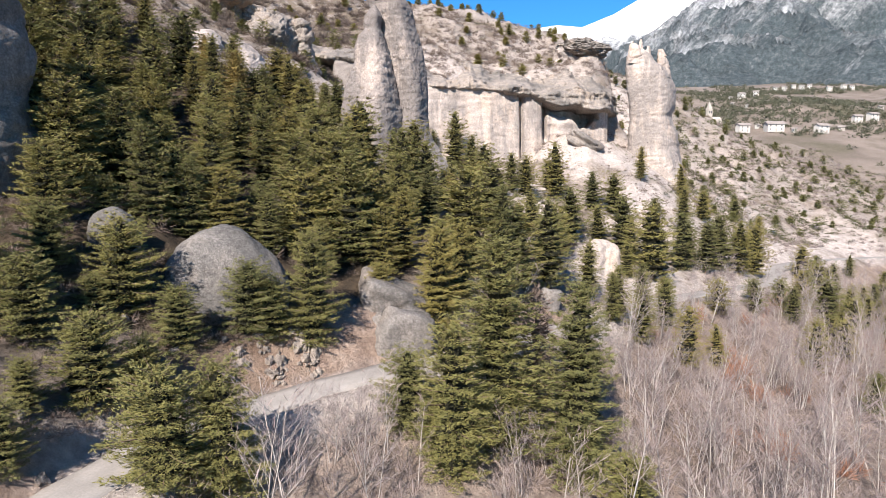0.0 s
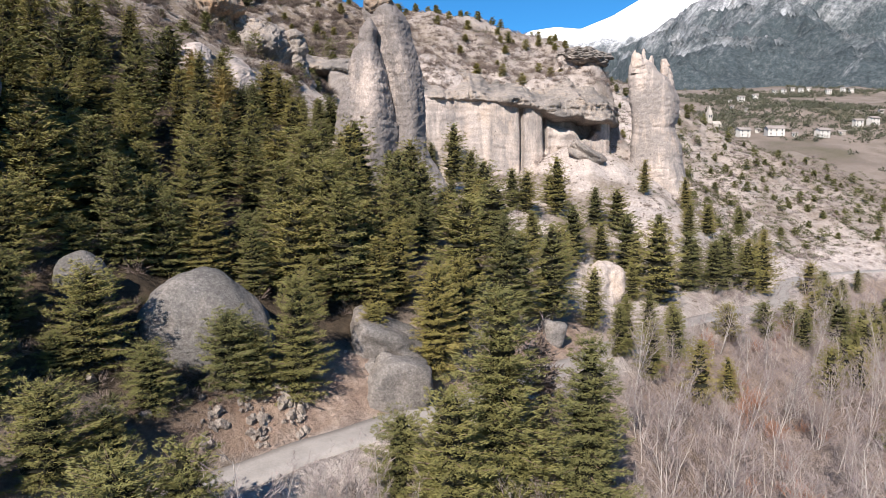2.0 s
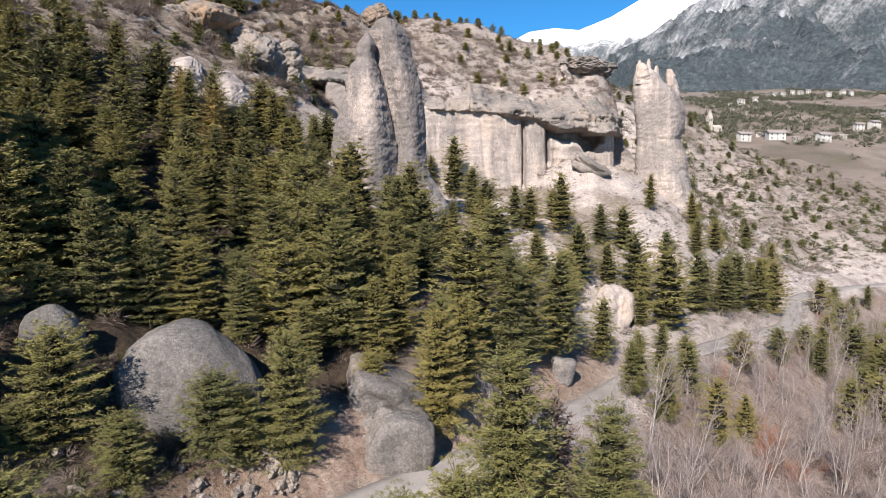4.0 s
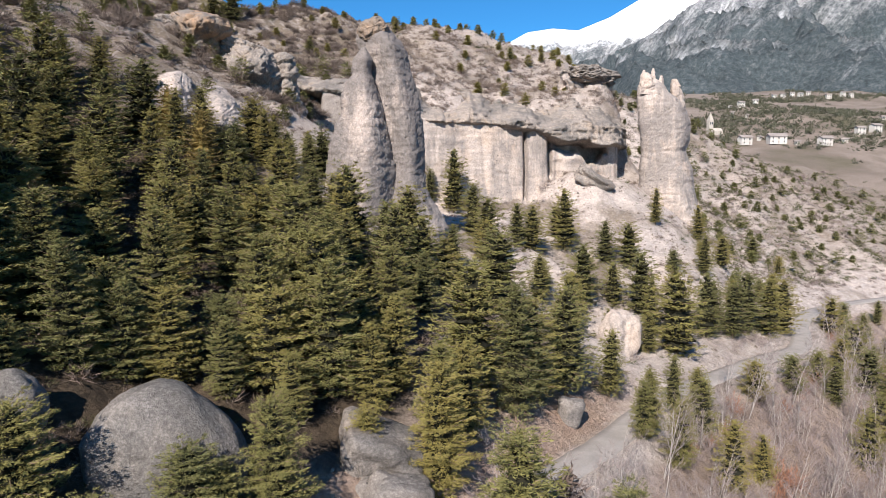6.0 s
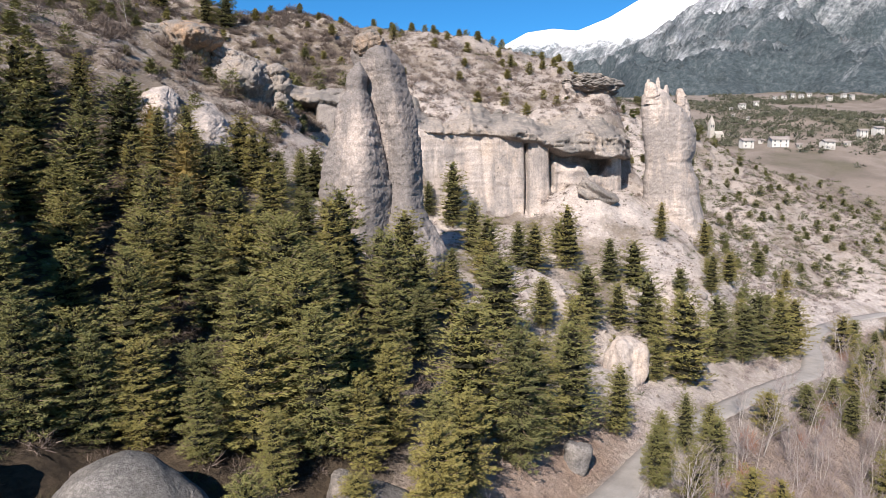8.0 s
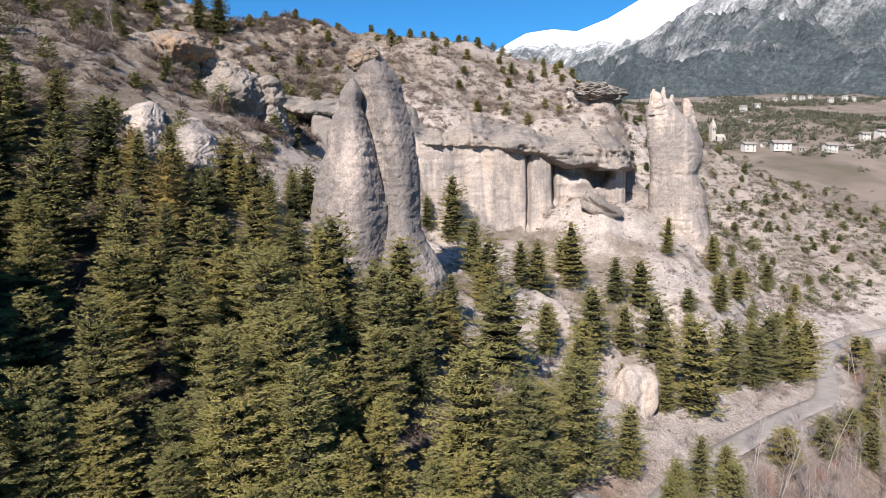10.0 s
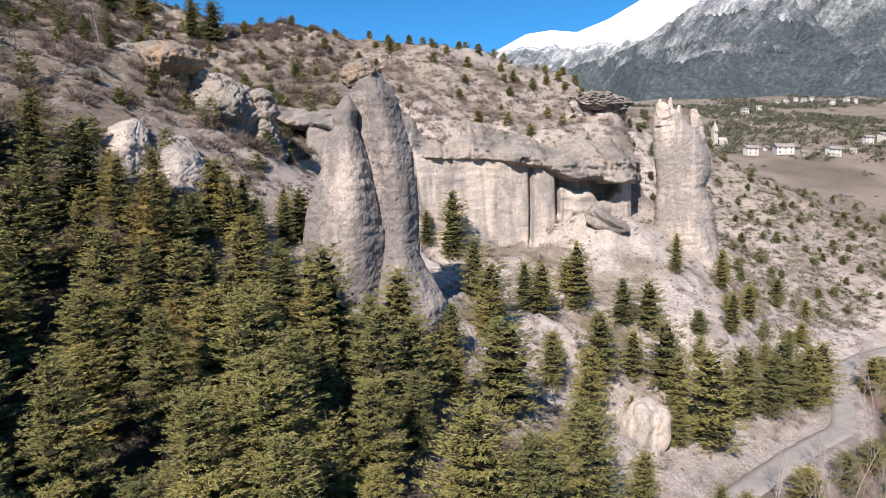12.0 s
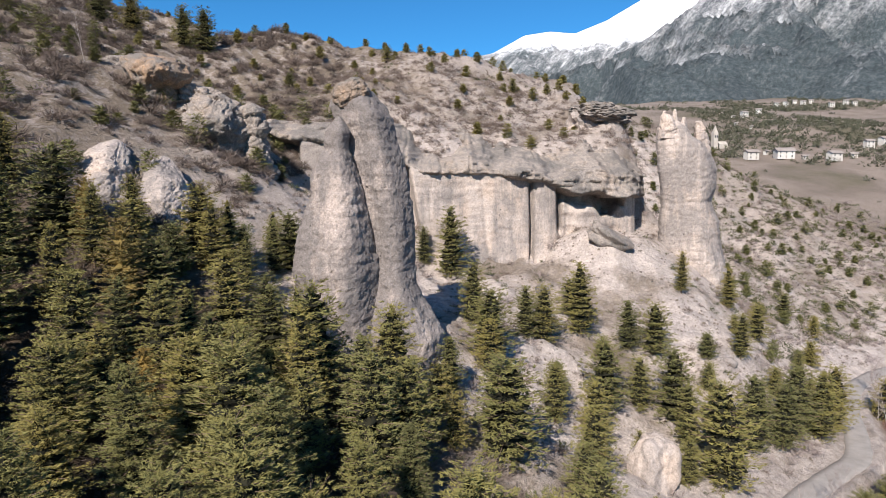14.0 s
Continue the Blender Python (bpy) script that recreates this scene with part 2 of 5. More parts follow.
NEEDLES = leaf_material("pine_needles", [(0.0, (0.106, 0.106, 0.044)), (0.3, (0.144, 0.138, 0.050)), (0.65, (0.190, 0.170, 0.056)), (1.0, (0.245, 0.198, 0.060))], 0.05)
NEEDLES_YELLOW = leaf_material("yellowing_needles", [(0.0, (0.12, 0.105, 0.05)), (0.5, (0.17, 0.13, 0.045)), (1.0, (0.24, 0.155, 0.04))], 0.1)
TWIGS = leaf_material("bare_twigs", [(0.0, (0.165, 0.13, 0.127)), (0.5, (0.24, 0.193, 0.185)), (1.0, (0.33, 0.27, 0.257))], 0.1)
TWIGS_DARK = leaf_material("grey_twigs", [(0.0, (0.13, 0.102, 0.097)), (0.5, (0.20, 0.16, 0.148)), (1.0, (0.28, 0.23, 0.21))], 0.1)
FAR_TREES = leaf_material("far_trees", [(0.0, (0.05, 0.055, 0.04)), (0.6, (0.085, 0.085, 0.055)), (1.0, (0.15, 0.125, 0.10))], 0.1)
TWIGS_RED = leaf_material("red_twigs", [(0.0, (0.20, 0.095, 0.06)), (1.0, (0.32, 0.15, 0.09))], 0.1)
SHRUB = leaf_material("shrub", [(0.0, (0.10, 0.077, 0.064)), (0.5, (0.165, 0.125, 0.105)), (1.0, (0.25, 0.195, 0.168))], 0.12)
SHRUB_GREEN = leaf_material("green_shrub", [(0.0, (0.06, 0.07, 0.03)), (1.0, (0.11, 0.105, 0.045))], 0.2)
BARK = plain("pine_bark", (0.13, 0.09, 0.065), (0.22, 0.16, 0.12), 2.0, 14.0)
BARK_PALE = plain("pale_bark", (0.30, 0.265, 0.245), (0.46, 0.415, 0.385), 2.0, 14.0)
# Near-black colour painted as the shade deep inside the pine crowns
CORE_SHADE = plain("crown_core_shade", (0.012, 0.012, 0.007), (0.026, 0.025, 0.013), 1.5, 9.0, 0.95, 0.8, 0.1)
ASPHALT = plain("worn_asphalt", (0.25, 0.228, 0.21), (0.34, 0.31, 0.288), 0.5, 9.0, 0.9, 0.3, 0.02)
ORANGE_ROCK = conglomerate("orange_rock", (0.43, 0.29, 0.19), (0.37, 0.27, 0.20), (0.23, 0.205, 0.185), 0.50)

# ---- ground ----
ROAD = np.array([(-24, -30, 5.0), (-22, 5, 5.3), (-19.5, 22, 5.7), (-17.8, 30.5, 6.0), (-15.2, 36, 6.2), (-10.2, 41.2, 6.5), (-4, 46, 6.8), (3, 53, 6.5),
                 (9.5, 60.5, 5.9), (16.2, 68.8, 5.2), (25.5, 81.5, 4.4), (38, 93.5, 3.7), (50, 103.6, 3.2), (59, 111, 2.6), (65.5, 120.5, 2.2), (71.5, 131, 2.0),
                 (81.5, 144, 1.8), (98, 157, 1.2), (130, 174, 0.0), (190, 196, -1.5), (300, 230, -4.0)])


def curve_through(points, step=1.0):
    """A smooth line through the points, at about even steps."""
    p = np.concatenate([[2 * points[0] - points[1]], points, [2 * points[-1] - points[-2]]])
    out = []
    for a, b, c, d in zip(p[:-3], p[1:-2], p[2:-1], p[3:]):
        n = max(2, int(np.linalg.norm(c - b) / step))
        t = (np.arange(n) / n)[:, None]
        out.append(0.5 * (2 * b + (c - a) * t + (2 * a - 5 * b + 4 * c - d) * t * t + (3 * b - 3 * c + d - a) * t ** 3))
    return np.concatenate(out + [points[-1:]])


LINE = curve_through(ROAD, 2.0)
TILL = np.gradient(LINE[:, :2], axis=0)
TILL /= np.linalg.norm(TILL, axis=1)[:, None]


def from_road(x, y):
    """Distance from the road's middle, uphill positive, and the road's height there."""
    shape = np.shape(x)
    q = np.stack([np.ravel(x), np.ravel(y)], -1)
    d, z = np.empty(len(q)), np.empty(len(q))
    for i in range(0, len(q), 20000):
        gap = q[i:i + 20000, None] - LINE[None, :, :2]
        k = (gap ** 2).sum(-1).argmin(1)
        g = gap[np.arange(len(k)), k]
        side = TILL[k, 0] * g[:, 1] - TILL[k, 1] * g[:, 0]
        d[i:i + 20000] = np.sign(side) * np.hypot(*g.T)
        z[i:i + 20000] = LINE[k, 2]
    return d.reshape(shape), z.reshape(shape)


CLIFF_X = (-60, -25, -10, 0, 12, 28, 40, 46, 52)
CLIFF_Y = (147, 144.5, 143.5, 146, 149.5, 151, 154, 160, 178)


def mound(x, y, cx, cy, sx, sy, height):
    return height * np.exp(-((x - cx) / sx) ** 2 - ((y - cy) / sy) ** 2)


def ground_z(x, y):
    x, y = np.asarray(x, float), np.asarray(y, float)
    d, zr = from_road(x, y)
    n1, n2 = fbm(x / 34, y / 34, 0, 4, 5), fbm(x / 7, y / 7, 0, 4, 9)
    up = np.clip(d - 2.3, 0, None)
    yc = np.interp(x, (-200, -60, 20, 60, 140), (184, 198, 212, 240, 250))
    over = np.clip(y - yc, 0, None)
    bank = np.interp(x, (-30, 0, 20), (1.25, 1.1, 0.6))
    hill = bank * np.clip(up, 0, 2.8) + 0.55 * np.clip(up - 2.8, 0, 72) + 0.47 * np.clip(up - 74.8, 0, 200)
    hill = hill + 0.055 * n1 * np.clip(up, 0, 60) + (1.2 * n1 + 0.5 * n2) * ease(1, 10, up)
    hill = hill - 0.9 * ease(6, 20, up) * np.abs(fbm((x * 0.69 + y * 0.72) / 11, (y * 0.69 - x * 0.72) / 40, 0, 3, 15)) + 0.34 * fbm(x / 2.6, y / 2.6, 0, 4, 19, 0.6) * ease(1, 6, up)
    hill = hill + ease(90, 104, y) * ease(70, 40, x) * (0.9 * (0.5 - np.abs(fbm(x / 7.5, y / 7.5, 0, 3, 27))) + 0.35 * noise3(x / 2.1, y / 2.1, 0, 28)) * ease(4, 14, up)
    # hollow below the cliff, spur at its end, steeper ground above the road
    hill = hill + ease(2, 16, up) * (mound(x, y, 0, 143, 18, 25, -13) + mound(x, y, 46, 152, 17, 30, 10) + mound(x, y, 28, 103, 12, 10, -3)
                                     + mound(x, y, -44, 126, 20, 18, 6) + mound(x, y, -26, 45, 7, 8, 3.5) + mound(x, y, 74, 246, 34, 36, 14) + mound(x, y, 44, 172, 9, 12, 6) + mound(x, y, 34, 146, 9, 9, 4.5) + mound(x, y, 29, 149, 7, 8, 3.5))
    hill = hill + 6.5 * ease(150, 208, y) * ease(75, 30, x)
    # the table above the cliff
    face = np.interp(x, CLIFF_X, CLIFF_Y)
    table = np.interp(x, (-60, -25, 0, 20, 40, 46, 56), (0, 6, 12, 17, 20, 14, 0)) * ease(0.3, np.interp(x, (0, 40), (7, 14)), y - face - 1.0)
    hill = np.where(up > 0, hill + table, 0) - 1.0 * over ** 2 / (over + 14)
    down = np.clip(-d - 2.3, 0, None)
    low = -np.minimum(0.62 * down, 8.5 + 0.012 * down) + 0.35 * n2 * ease(2, 8, down) + 0.7 * n1 * ease(6, 20, down)
    z = zr + np.where(d > 0, hill, low)
    z = np.where(np.abs(d) < 3.0, zr - 0.12 + 0.6 * np.clip(np.abs(d) - 2.2, 0, 1), z)
    # the valley side beyond, with its terraces of fields
    r = np.hypot(x, y)
    far = np.interp(np.maximum(y, 0.5 * r), (0, 240, 330, 450, 545, 650, 850, 950, 1100, 1500, 6000), (-8, -8, 14, 52, 78, 102, 148, 166, 150, 100, -100))
    far = far + ease(300, 600, r) * (6 * fbm(x / 120, y / 120, 0, 4, 31))
    behind = ease(120, -200, y)
    far = far * (1 - behind) - 9 * behind
    return np.where(r > 180, np.maximum(z, far), z)


def spread(fine0, fine1, step, ends, growth):
    out = list(np.arange(fine0, fine1 + step / 2, step))
    s, a = step, fine1
    while a < ends[1]:
        s *= growth
        a += s
        out.append(a)
    s, a = step, fine0
    while a > ends[0]:
        s *= growth
        a -= s
        out.insert(0, a)
    return np.array(out)


gx, gy = spread(-75, 115, 1.05, (-4500, 4500), 1.055), spread(20, 235, 1.05, (-4500, 4500), 1.055)
GX, GY = np.meshgrid(gx, gy)
GZ = ground_z(GX, GY)
ground = thing("ground", mesh_of("ground", np.stack([GX, GY, GZ], -1).reshape(-1, 3), grid_faces(len(gy), len(gx)), True), SOIL,
               "steep hillside of pale scree and brown winter turf", "ground", kind="structure")
# cover: turf, bare earth of the cutting, needle litter, fields and valley floor
GD, _ = from_road(GX, GY)
patchy = fbm(GX / 12, GY / 12, 0, 4, 83)
turf = np.clip(ease(-10, -50, GX - 0.2 * (GY - 100)) * ease(72, 92, GY) + ease(56, 90, GX) * ease(6, 24, GD) * 0.25 + ease(150, 175, GY) * ease(70, 40, GX) * 0.5, 0, 1) * (GD > 0)
earth = 0.75 * ease(1.5, 2.5, GD) * ease(11, 6, GD + 2 * patchy) * ease(30, 14, GX) * (GD > 0) * ease(-0.6, 0.1, patchy) + 0.55 * ease(-3, -6, GD)
litter = ease(8, -6, GX - 0.08 * (GY - 60) + 4 * patchy) * ease(97, 86, GY) * ease(6, 10, GD + 2 * patchy) * (GD > 0) + 0.25 * ease(-3, -7, GD) + 0.7 * ease(-13, -17, GX) * ease(2.8, 4.5, GD) * ease(60, 50, GY)
fields = ease(190, 330, np.hypot(GX, GY))
cover = ground.data.color_attributes.new("cover", "FLOAT_COLOR", "POINT")
cover.data.foreach_set("color", np.clip(np.stack([turf, earth, litter, fields], -1), 0, 1).astype(np.float32).ravel())

# the road: a slab with a worn edge
dense = curve_through(ROAD, 1.0)
dense = dense[(dense[:, 1] > -30)]
till = np.gradient(dense[:, :2], axis=0)
till /= np.linalg.norm(till, axis=1)[:, None]
across = np.stack([-till[:, 1], till[:, 0]], -1)
rows = []
for side, drop in ((-1.75, -0.35), (-1.65, 0.0), (-0.8, 0.045), (0, 0.06), (0.8, 0.045), (1.65, 0.0), (1.75, -0.35)):
    wob = 0.14 * noise3(dense[:, 0] / 2.2, dense[:, 1] / 2.2, 0, 3) * (abs(side) > 1.5)
    rows.append(np.column_stack([dense[:, :2] + across * (side + wob)[:, None], dense[:, 2] + drop]))
thing("road", mesh_of("road", np.stack(rows).reshape(-1, 3), grid_faces(7, len(dense))[:, ::-1], True), ASPHALT,
      "narrow worn grey mountain road along the slope", "road", kind="structure")

# ---- rocks ----
def column(name, heights, xs, ys, rx, ry, material, label, seed, bulge=0.5, sides=150, step=0.2, category="rock pillar", flute=0.14, pits=1.9, blocks=0.14):
    """A standing rock: level sections whose middle and half-widths run through the given heights, roughened by beds and knobs."""
    z = np.arange(heights[0], heights[-1] + step / 2, step)
    a = np.arange(sides) * 2 * np.pi / sides
    Z, A = np.meshgrid(z, a, indexing="ij")
    ca, sa = np.cos(A), np.sin(A)
    turn = A + 0.5 + 0.25 * noise3(Z / 14, 0, 0, seed + 51)
    cut = (np.abs(np.cos(turn)) ** 3.4 + np.abs(np.sin(turn)) ** 3.4) ** (-1 / 3.4) * 0.94
    RX, RY = np.interp(Z, heights, rx), np.interp(Z, heights, ry)
    X, Y = np.interp(Z, heights, xs) + RX * ca * cut, np.interp(Z, heights, ys) + RY * sa * cut
    small = np.minimum(RX, RY)
    n = bulge * fbm(X / 6.0, Y / 6.0, Z / 9.0, 3, seed) + 0.085 * fbm(X / 0.9, Y / 0.9, Z / 0.6, 4, seed + 7, 0.68) - pits * np.clip(fbm(X / 0.7, Y / 0.7, Z / 0.6, 2, seed + 21) - 0.85, 0, 1)
    n = n - flute * np.clip(fbm(A * 2.2 + 3 * noise3(A, Z / 12, 0, seed), Z / 30, 0, 3, seed + 3), 0, 1)
    n = n + 0.05 * fbm(X / 9, Y / 9, Z / 0.8, 4, seed + 5, 0.65) * np.ones_like(A)
    n = n + blocks * fractured(X, Y, Z, 2.6, 0.8, seed + 31, 0.16) + 0.35 * blocks * fractured(X, Y, Z, 0.9, 0.6, seed + 37, 0.2)
    n = n * np.clip(small / 2.0, 0.15, 1)
    X, Y = X + n * ca, Y + n * sa
    verts = np.stack([X, Y, Z + 0.1 * n], -1).reshape(-1, 3)
    q = grid_faces(len(z), sides, True)
    tris = np.concatenate([q[:, [0, 1, 2]], q[:, [0, 2, 3]]])
    top = len(verts)
    verts = np.concatenate([verts, [[xs[-1], ys[-1], heights[-1] + 0.25 * min(rx[-1], ry[-1])]]])
    last = (len(z) - 1) * sides
    cap = np.array([[last + i, last + (i + 1) % sides, top] for i in range(sides)])
    return thing(name, mesh_of(name, verts, np.concatenate([tris, cap]), True), material, label, category)


column("rock_pillar", (14, 20.2, 23.3, 25.6, 28.3, 31.7, 35.0, 38.2, 40.2, 41.5, 44.0, 45.0, 45.8, 46.9, 47.9, 48.6), (-9.6, -9.8, -10.1, -10.8, -11.1, -11.25, -11.25, -11.15, -11.0, -11.3, -11.2, -10.95, -11.05, -10.85, -10.7, -10.7),
       (98,) * 16, (2.6, 3.0, 3.4, 4.0, 4.4, 4.5, 4.1, 3.3, 2.7, 2.65, 1.8, 1.2, 1.3, 1.3, 0.8, 0.3), (2.8, 3.2, 3.4, 3.7, 4.0, 4.0, 3.8, 3.1, 2.7, 2.5, 1.8, 1.2, 1.3, 1.3, 0.8, 0.3), ROCK,
       "tall tapering conglomerate pillar with a narrow tip", 11, 0.22, 190, 0.17, "rock pillar", 0.08, 0.8, 0.04)
column("rock_pillar", (13, 16.8, 18.2, 20.3, 21.7, 23.8, 25.9, 28.0, 29.4, 31.4, 34.8, 38.2, 41.5, 44.2, 46.1, 48.8, 50.1, 52.0, 53.0), (-1.2, -1.5, -2.2, -3.0, -3.7, -3.75, -4.1, -4.6, -4.9, -5.05, -5.15, -5.6, -6.2, -6.9, -7.3, -8.3, -8.9, -9.5, -9.8),
       (99,) * 6 + (99.3, 99.6, 100, 100.3, 100.5, 100.5, 100.6, 100.8, 101, 101, 101, 101, 101), (0.9, 1.2, 1.9, 3.4, 4.4, 4.5, 3.8, 2.9, 2.6, 2.45, 2.6, 2.8, 2.9, 2.95, 2.8, 3.2, 3.1, 2.0, 0.7),
       (1.6, 2.0, 2.6, 3.4, 4.0, 4.1, 3.7, 3.2, 3.0, 2.9, 2.9, 3.0, 3.1, 3.1, 3.0, 3.2, 3.1, 2.0, 0.8), ROCK, "slender leaning conglomerate pillar with a flared foot", 23, 0.22, 190, 0.17, "rock pillar", 0.08, 0.8, 0.04)
column("rock_pillar", (10, 14, 18.8, 23.7, 28.6, 33.4, 37.6, 40.6, 44.2, 47.7, 49.5, 51.2, 53.0, 54.2), (57.8, 57.2, 56.2, 54.8, 53.5, 53.1, 52.5, 52.8, 52.4, 51.7, 51.0, 49.6, 49.0, 48.8),
       (157,) * 14, (6.4, 6.2, 6.2, 6.4, 6.4, 5.7, 4.9, 5.5, 5.8, 5.4, 5.0, 3.6, 3.0, 1.8), (6.4, 6.2, 6.0, 5.8, 5.6, 5.0, 4.5, 4.8, 5.0, 4.8, 4.4, 3.6, 2.8, 1.8), ROCK_CLIFF,
       "broad free-standing conglomerate tower with a jagged top", 37, 0.35, 170, 0.2, "rock pillar", 0.08, 0.7, 0.04)
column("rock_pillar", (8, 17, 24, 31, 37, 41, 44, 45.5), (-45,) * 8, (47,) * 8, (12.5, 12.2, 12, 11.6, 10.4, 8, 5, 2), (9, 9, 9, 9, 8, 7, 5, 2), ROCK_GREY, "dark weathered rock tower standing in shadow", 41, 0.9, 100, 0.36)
# stands out of view: added to shade the tower and hollow beside it
column("rock_pillar", (4, 13, 19, 25, 31, 35, 38), (-55,) * 7, (20,) * 7, (14, 13, 12, 11.5, 10, 7, 2), (8, 8, 8, 8, 7, 5, 2), ROCK_GREY, "unseen rock tower added to shade the hillside", 43, 0.9, 80, 0.5)


def boulder(name, at, size, turn, material, label, seed, rough=0.16, detail=4, category="boulder", square=2.4, peak=0.0, smooth=True, lean=0.0):
    """A rounded rock, sunk a little into the ground."""
    bm = bmesh.new()
    bmesh.ops.create_icosphere(bm, subdivisions=detail, radius=1)
    co = np.array([v.co[:] for v in bm.verts])
    co *= ((np.abs(co) ** square).sum(1) ** (-1 / square))[:, None]
    co *= (1 + rough * fbm(co[:, 0] * 0.9 + seed, co[:, 1] * 0.9, co[:, 2] * 0.9, 3, seed) + 0.10 * rough * fbm(co[:, 0] * 6, co[:, 1] * 6 + seed, co[:, 2] * 6, 4, seed + 2, 0.65))[:, None]
    co[:, :2] *= 1 - peak * np.clip(co[:, 2:], 0, 1)
    co[:, 0] += lean * co[:, 2]
    faces = np.array([[v.index for v in f.verts] for f in bm.faces])
    bm.free()
    ob = thing(name, mesh_of(name, co * np.array(size), faces, smooth), material, label, category)
    ob.matrix_world = pose(*at, *turn)
    return ob


def crag(at, size, turn, material, label, seed, detail=5, name="rock_outcrop", rugged=1.0):
    """A craggy outcrop: blocky, bedded, with undercut ledges."""
    bm = bmesh.new()
    bmesh.ops.create_icosphere(bm, subdivisions=detail, radius=1)
    co = np.array([v.co[:] for v in bm.verts])
    faces = np.array([[v.index for v in f.verts] for f in bm.faces])
    bm.free()
    co *= ((np.abs(co) ** 3.2).sum(1) ** (-1 / 3.2))[:, None]
    size = np.array(size)
    q = co * size
    beds = np.round(2.2 * fbm(q[:, 0] / 9, q[:, 1] / 9, q[:, 2] / 1.3, 2, seed)) / 2.2
    block = np.round(3 * fbm(q[:, 0] / 3.2, q[:, 1] / 3.2, q[:, 2] / 2.8, 2, seed + 4)) / 3
    n = 1 + 0.10 * fractured(q[:, 0], q[:, 1], q[:, 2], 1.7, 0.55, seed + 14, 0.2) + 0.05 * fractured(q[:, 0], q[:, 1], q[:, 2], 0.6, 0.6, seed + 15, 0.2)
    n = n + 0.05 * beds + 0.06 * block + 0.20 * fbm(q[:, 0] / 4.5, q[:, 1] / 4.5, q[:, 2] / 5, 4, seed + 8) + 0.04 * fbm(q[:, 0] / 0.7, q[:, 1] / 0.7, q[:, 2] / 0.5, 3, seed + 9)
    n = 1 + rugged * (n - 1)
    ob = thing(name, mesh_of(name, q * n[:, None], faces), material, label, "outcrop")
    ob.matrix_world = pose(*at, *turn)
    return ob


def rest(x, y, up=0.0):
    return (x, y, float(ground_z(x, y)) + up)


boulder("boulder", (-17.3, 48.8, 12.2), (5.7, 3.6, 4.4), (6, 33, 8), ROCK_GREY, "huge grey rounded conglomerate boulder among pines", 3, 0.13, 5, "boulder", 2.5, 0.2, True, -0.2)
boulder("boulder", (-25, 46, 17.0), (1.9, 1.5, 2.0), (0, 10, 0), ROCK_GREY, "small grey boulder beside the pines", 5, 0.18)
boulder("boulder", (-3.3, 50.6, 7.9), (2.3, 1.7, 2.5), (0, 16, 14), ROCK_GREY, "grey block of conglomerate at the roadside", 8, 0.12, 5, "boulder", 6.0, 0.12)
boulder("boulder", (-5.0, 54.6, 10.6), (3.0, 2.6, 1.9), (14, 24, 20), ROCK_GREY, "broad grey rock slab above the roadside block", 18, 0.2, 5, "boulder", 5.0)
boulder("boulder", (-5.6, 51.6, 8.8), (1.3, 1.0, 1.2), (0, 22, 20), ROCK_GREY, "grey rock beside the roadside block", 19, 0.2, 3)
boulder("boulder", (25.2, 96.2, 8.6), (2.2, 1.9, 3.2), (0, 8, 20), ROCK_CLIFF, "pale upright boulder on the scree", 9, 0.2, 5, "boulder", 4.5)
boulder("boulder", rest(12.6, 70.6, 0.8), (1.3, 1.1, 1.5), (0, 10, 0), ROCK_GREY, "grey boulder at the roadside", 14, 0.2, 4, "boulder", 3.2)
for i in range(130):
    k = 0.34 + 0.16 * random.random() if i < 80 else random.uniform(0.0, 0.6)
    spot = int(np.argmin(np.abs(LINE[:, 0] - np.interp(k, (0, 0.6), (-22.0, -4.0)))))
    off = random.uniform(2.7, 5.2) if i < 80 else random.uniform(2.5, 7.5)
    x, y = LINE[spot, 0] - TILL[spot, 1] * off + random.uniform(-0.8, 0.8), LINE[spot, 1] + TILL[spot, 0] * off + random.uniform(-0.8, 0.8)
    s = random.choice((0.1, 0.13, 0.16, 0.2, 0.26, 0.34))
    boulder("rubble_stone", rest(x, y, 0.1 * s), (1.2 * s, 0.9 * s, 0.9 * s), (random.uniform(0, 90), random.uniform(0, 90), random.uniform(0, 360)), RUBBLE, "pale angular rubble stone on the earth bank", 60 + i, 0.6, 2, "stone", 6, 0.0, False)
# outcrops of the upper slope
column("rock_outcrop", (35, 38.5, 41, 43.2, 45, 46.2, 46.8), (-36.6, -37.0, -37.2, -37.6, -38.4, -38.8, -39.0), (97.0, 97.6, 98.8, 100.4, 102.2, 104, 105), (2.8, 2.6, 2.4, 2.3, 1.9, 1.2, 0.3), (3.0, 3.2, 3.2, 3.0, 2.4, 1.6, 0.4), ROCK_CLIFF,
       "pale crumbling rib of conglomerate", 231, 0.6, 110, 0.16, "outcrop", 0.2, 0.6, 0.22)
column("rock_outcrop", (34, 37, 39.5, 41.5, 43.0, 44.2, 44.8), (-29.8, -30.2, -30.8, -31.4, -32.4, -33.2, -33.6), (97.0, 97.8, 99.2, 101, 102.8, 104.4, 105.4), (2.7, 2.5, 2.4, 2.2, 1.9, 1.2, 0.3), (3.0, 3.2, 3.4, 3.0, 2.4, 1.6, 0.4), ROCK_CLIFF,
       "pale crumbling rib of conglomerate", 232, 0.6, 110, 0.16, "outcrop", 0.2, 0.6, 0.22)
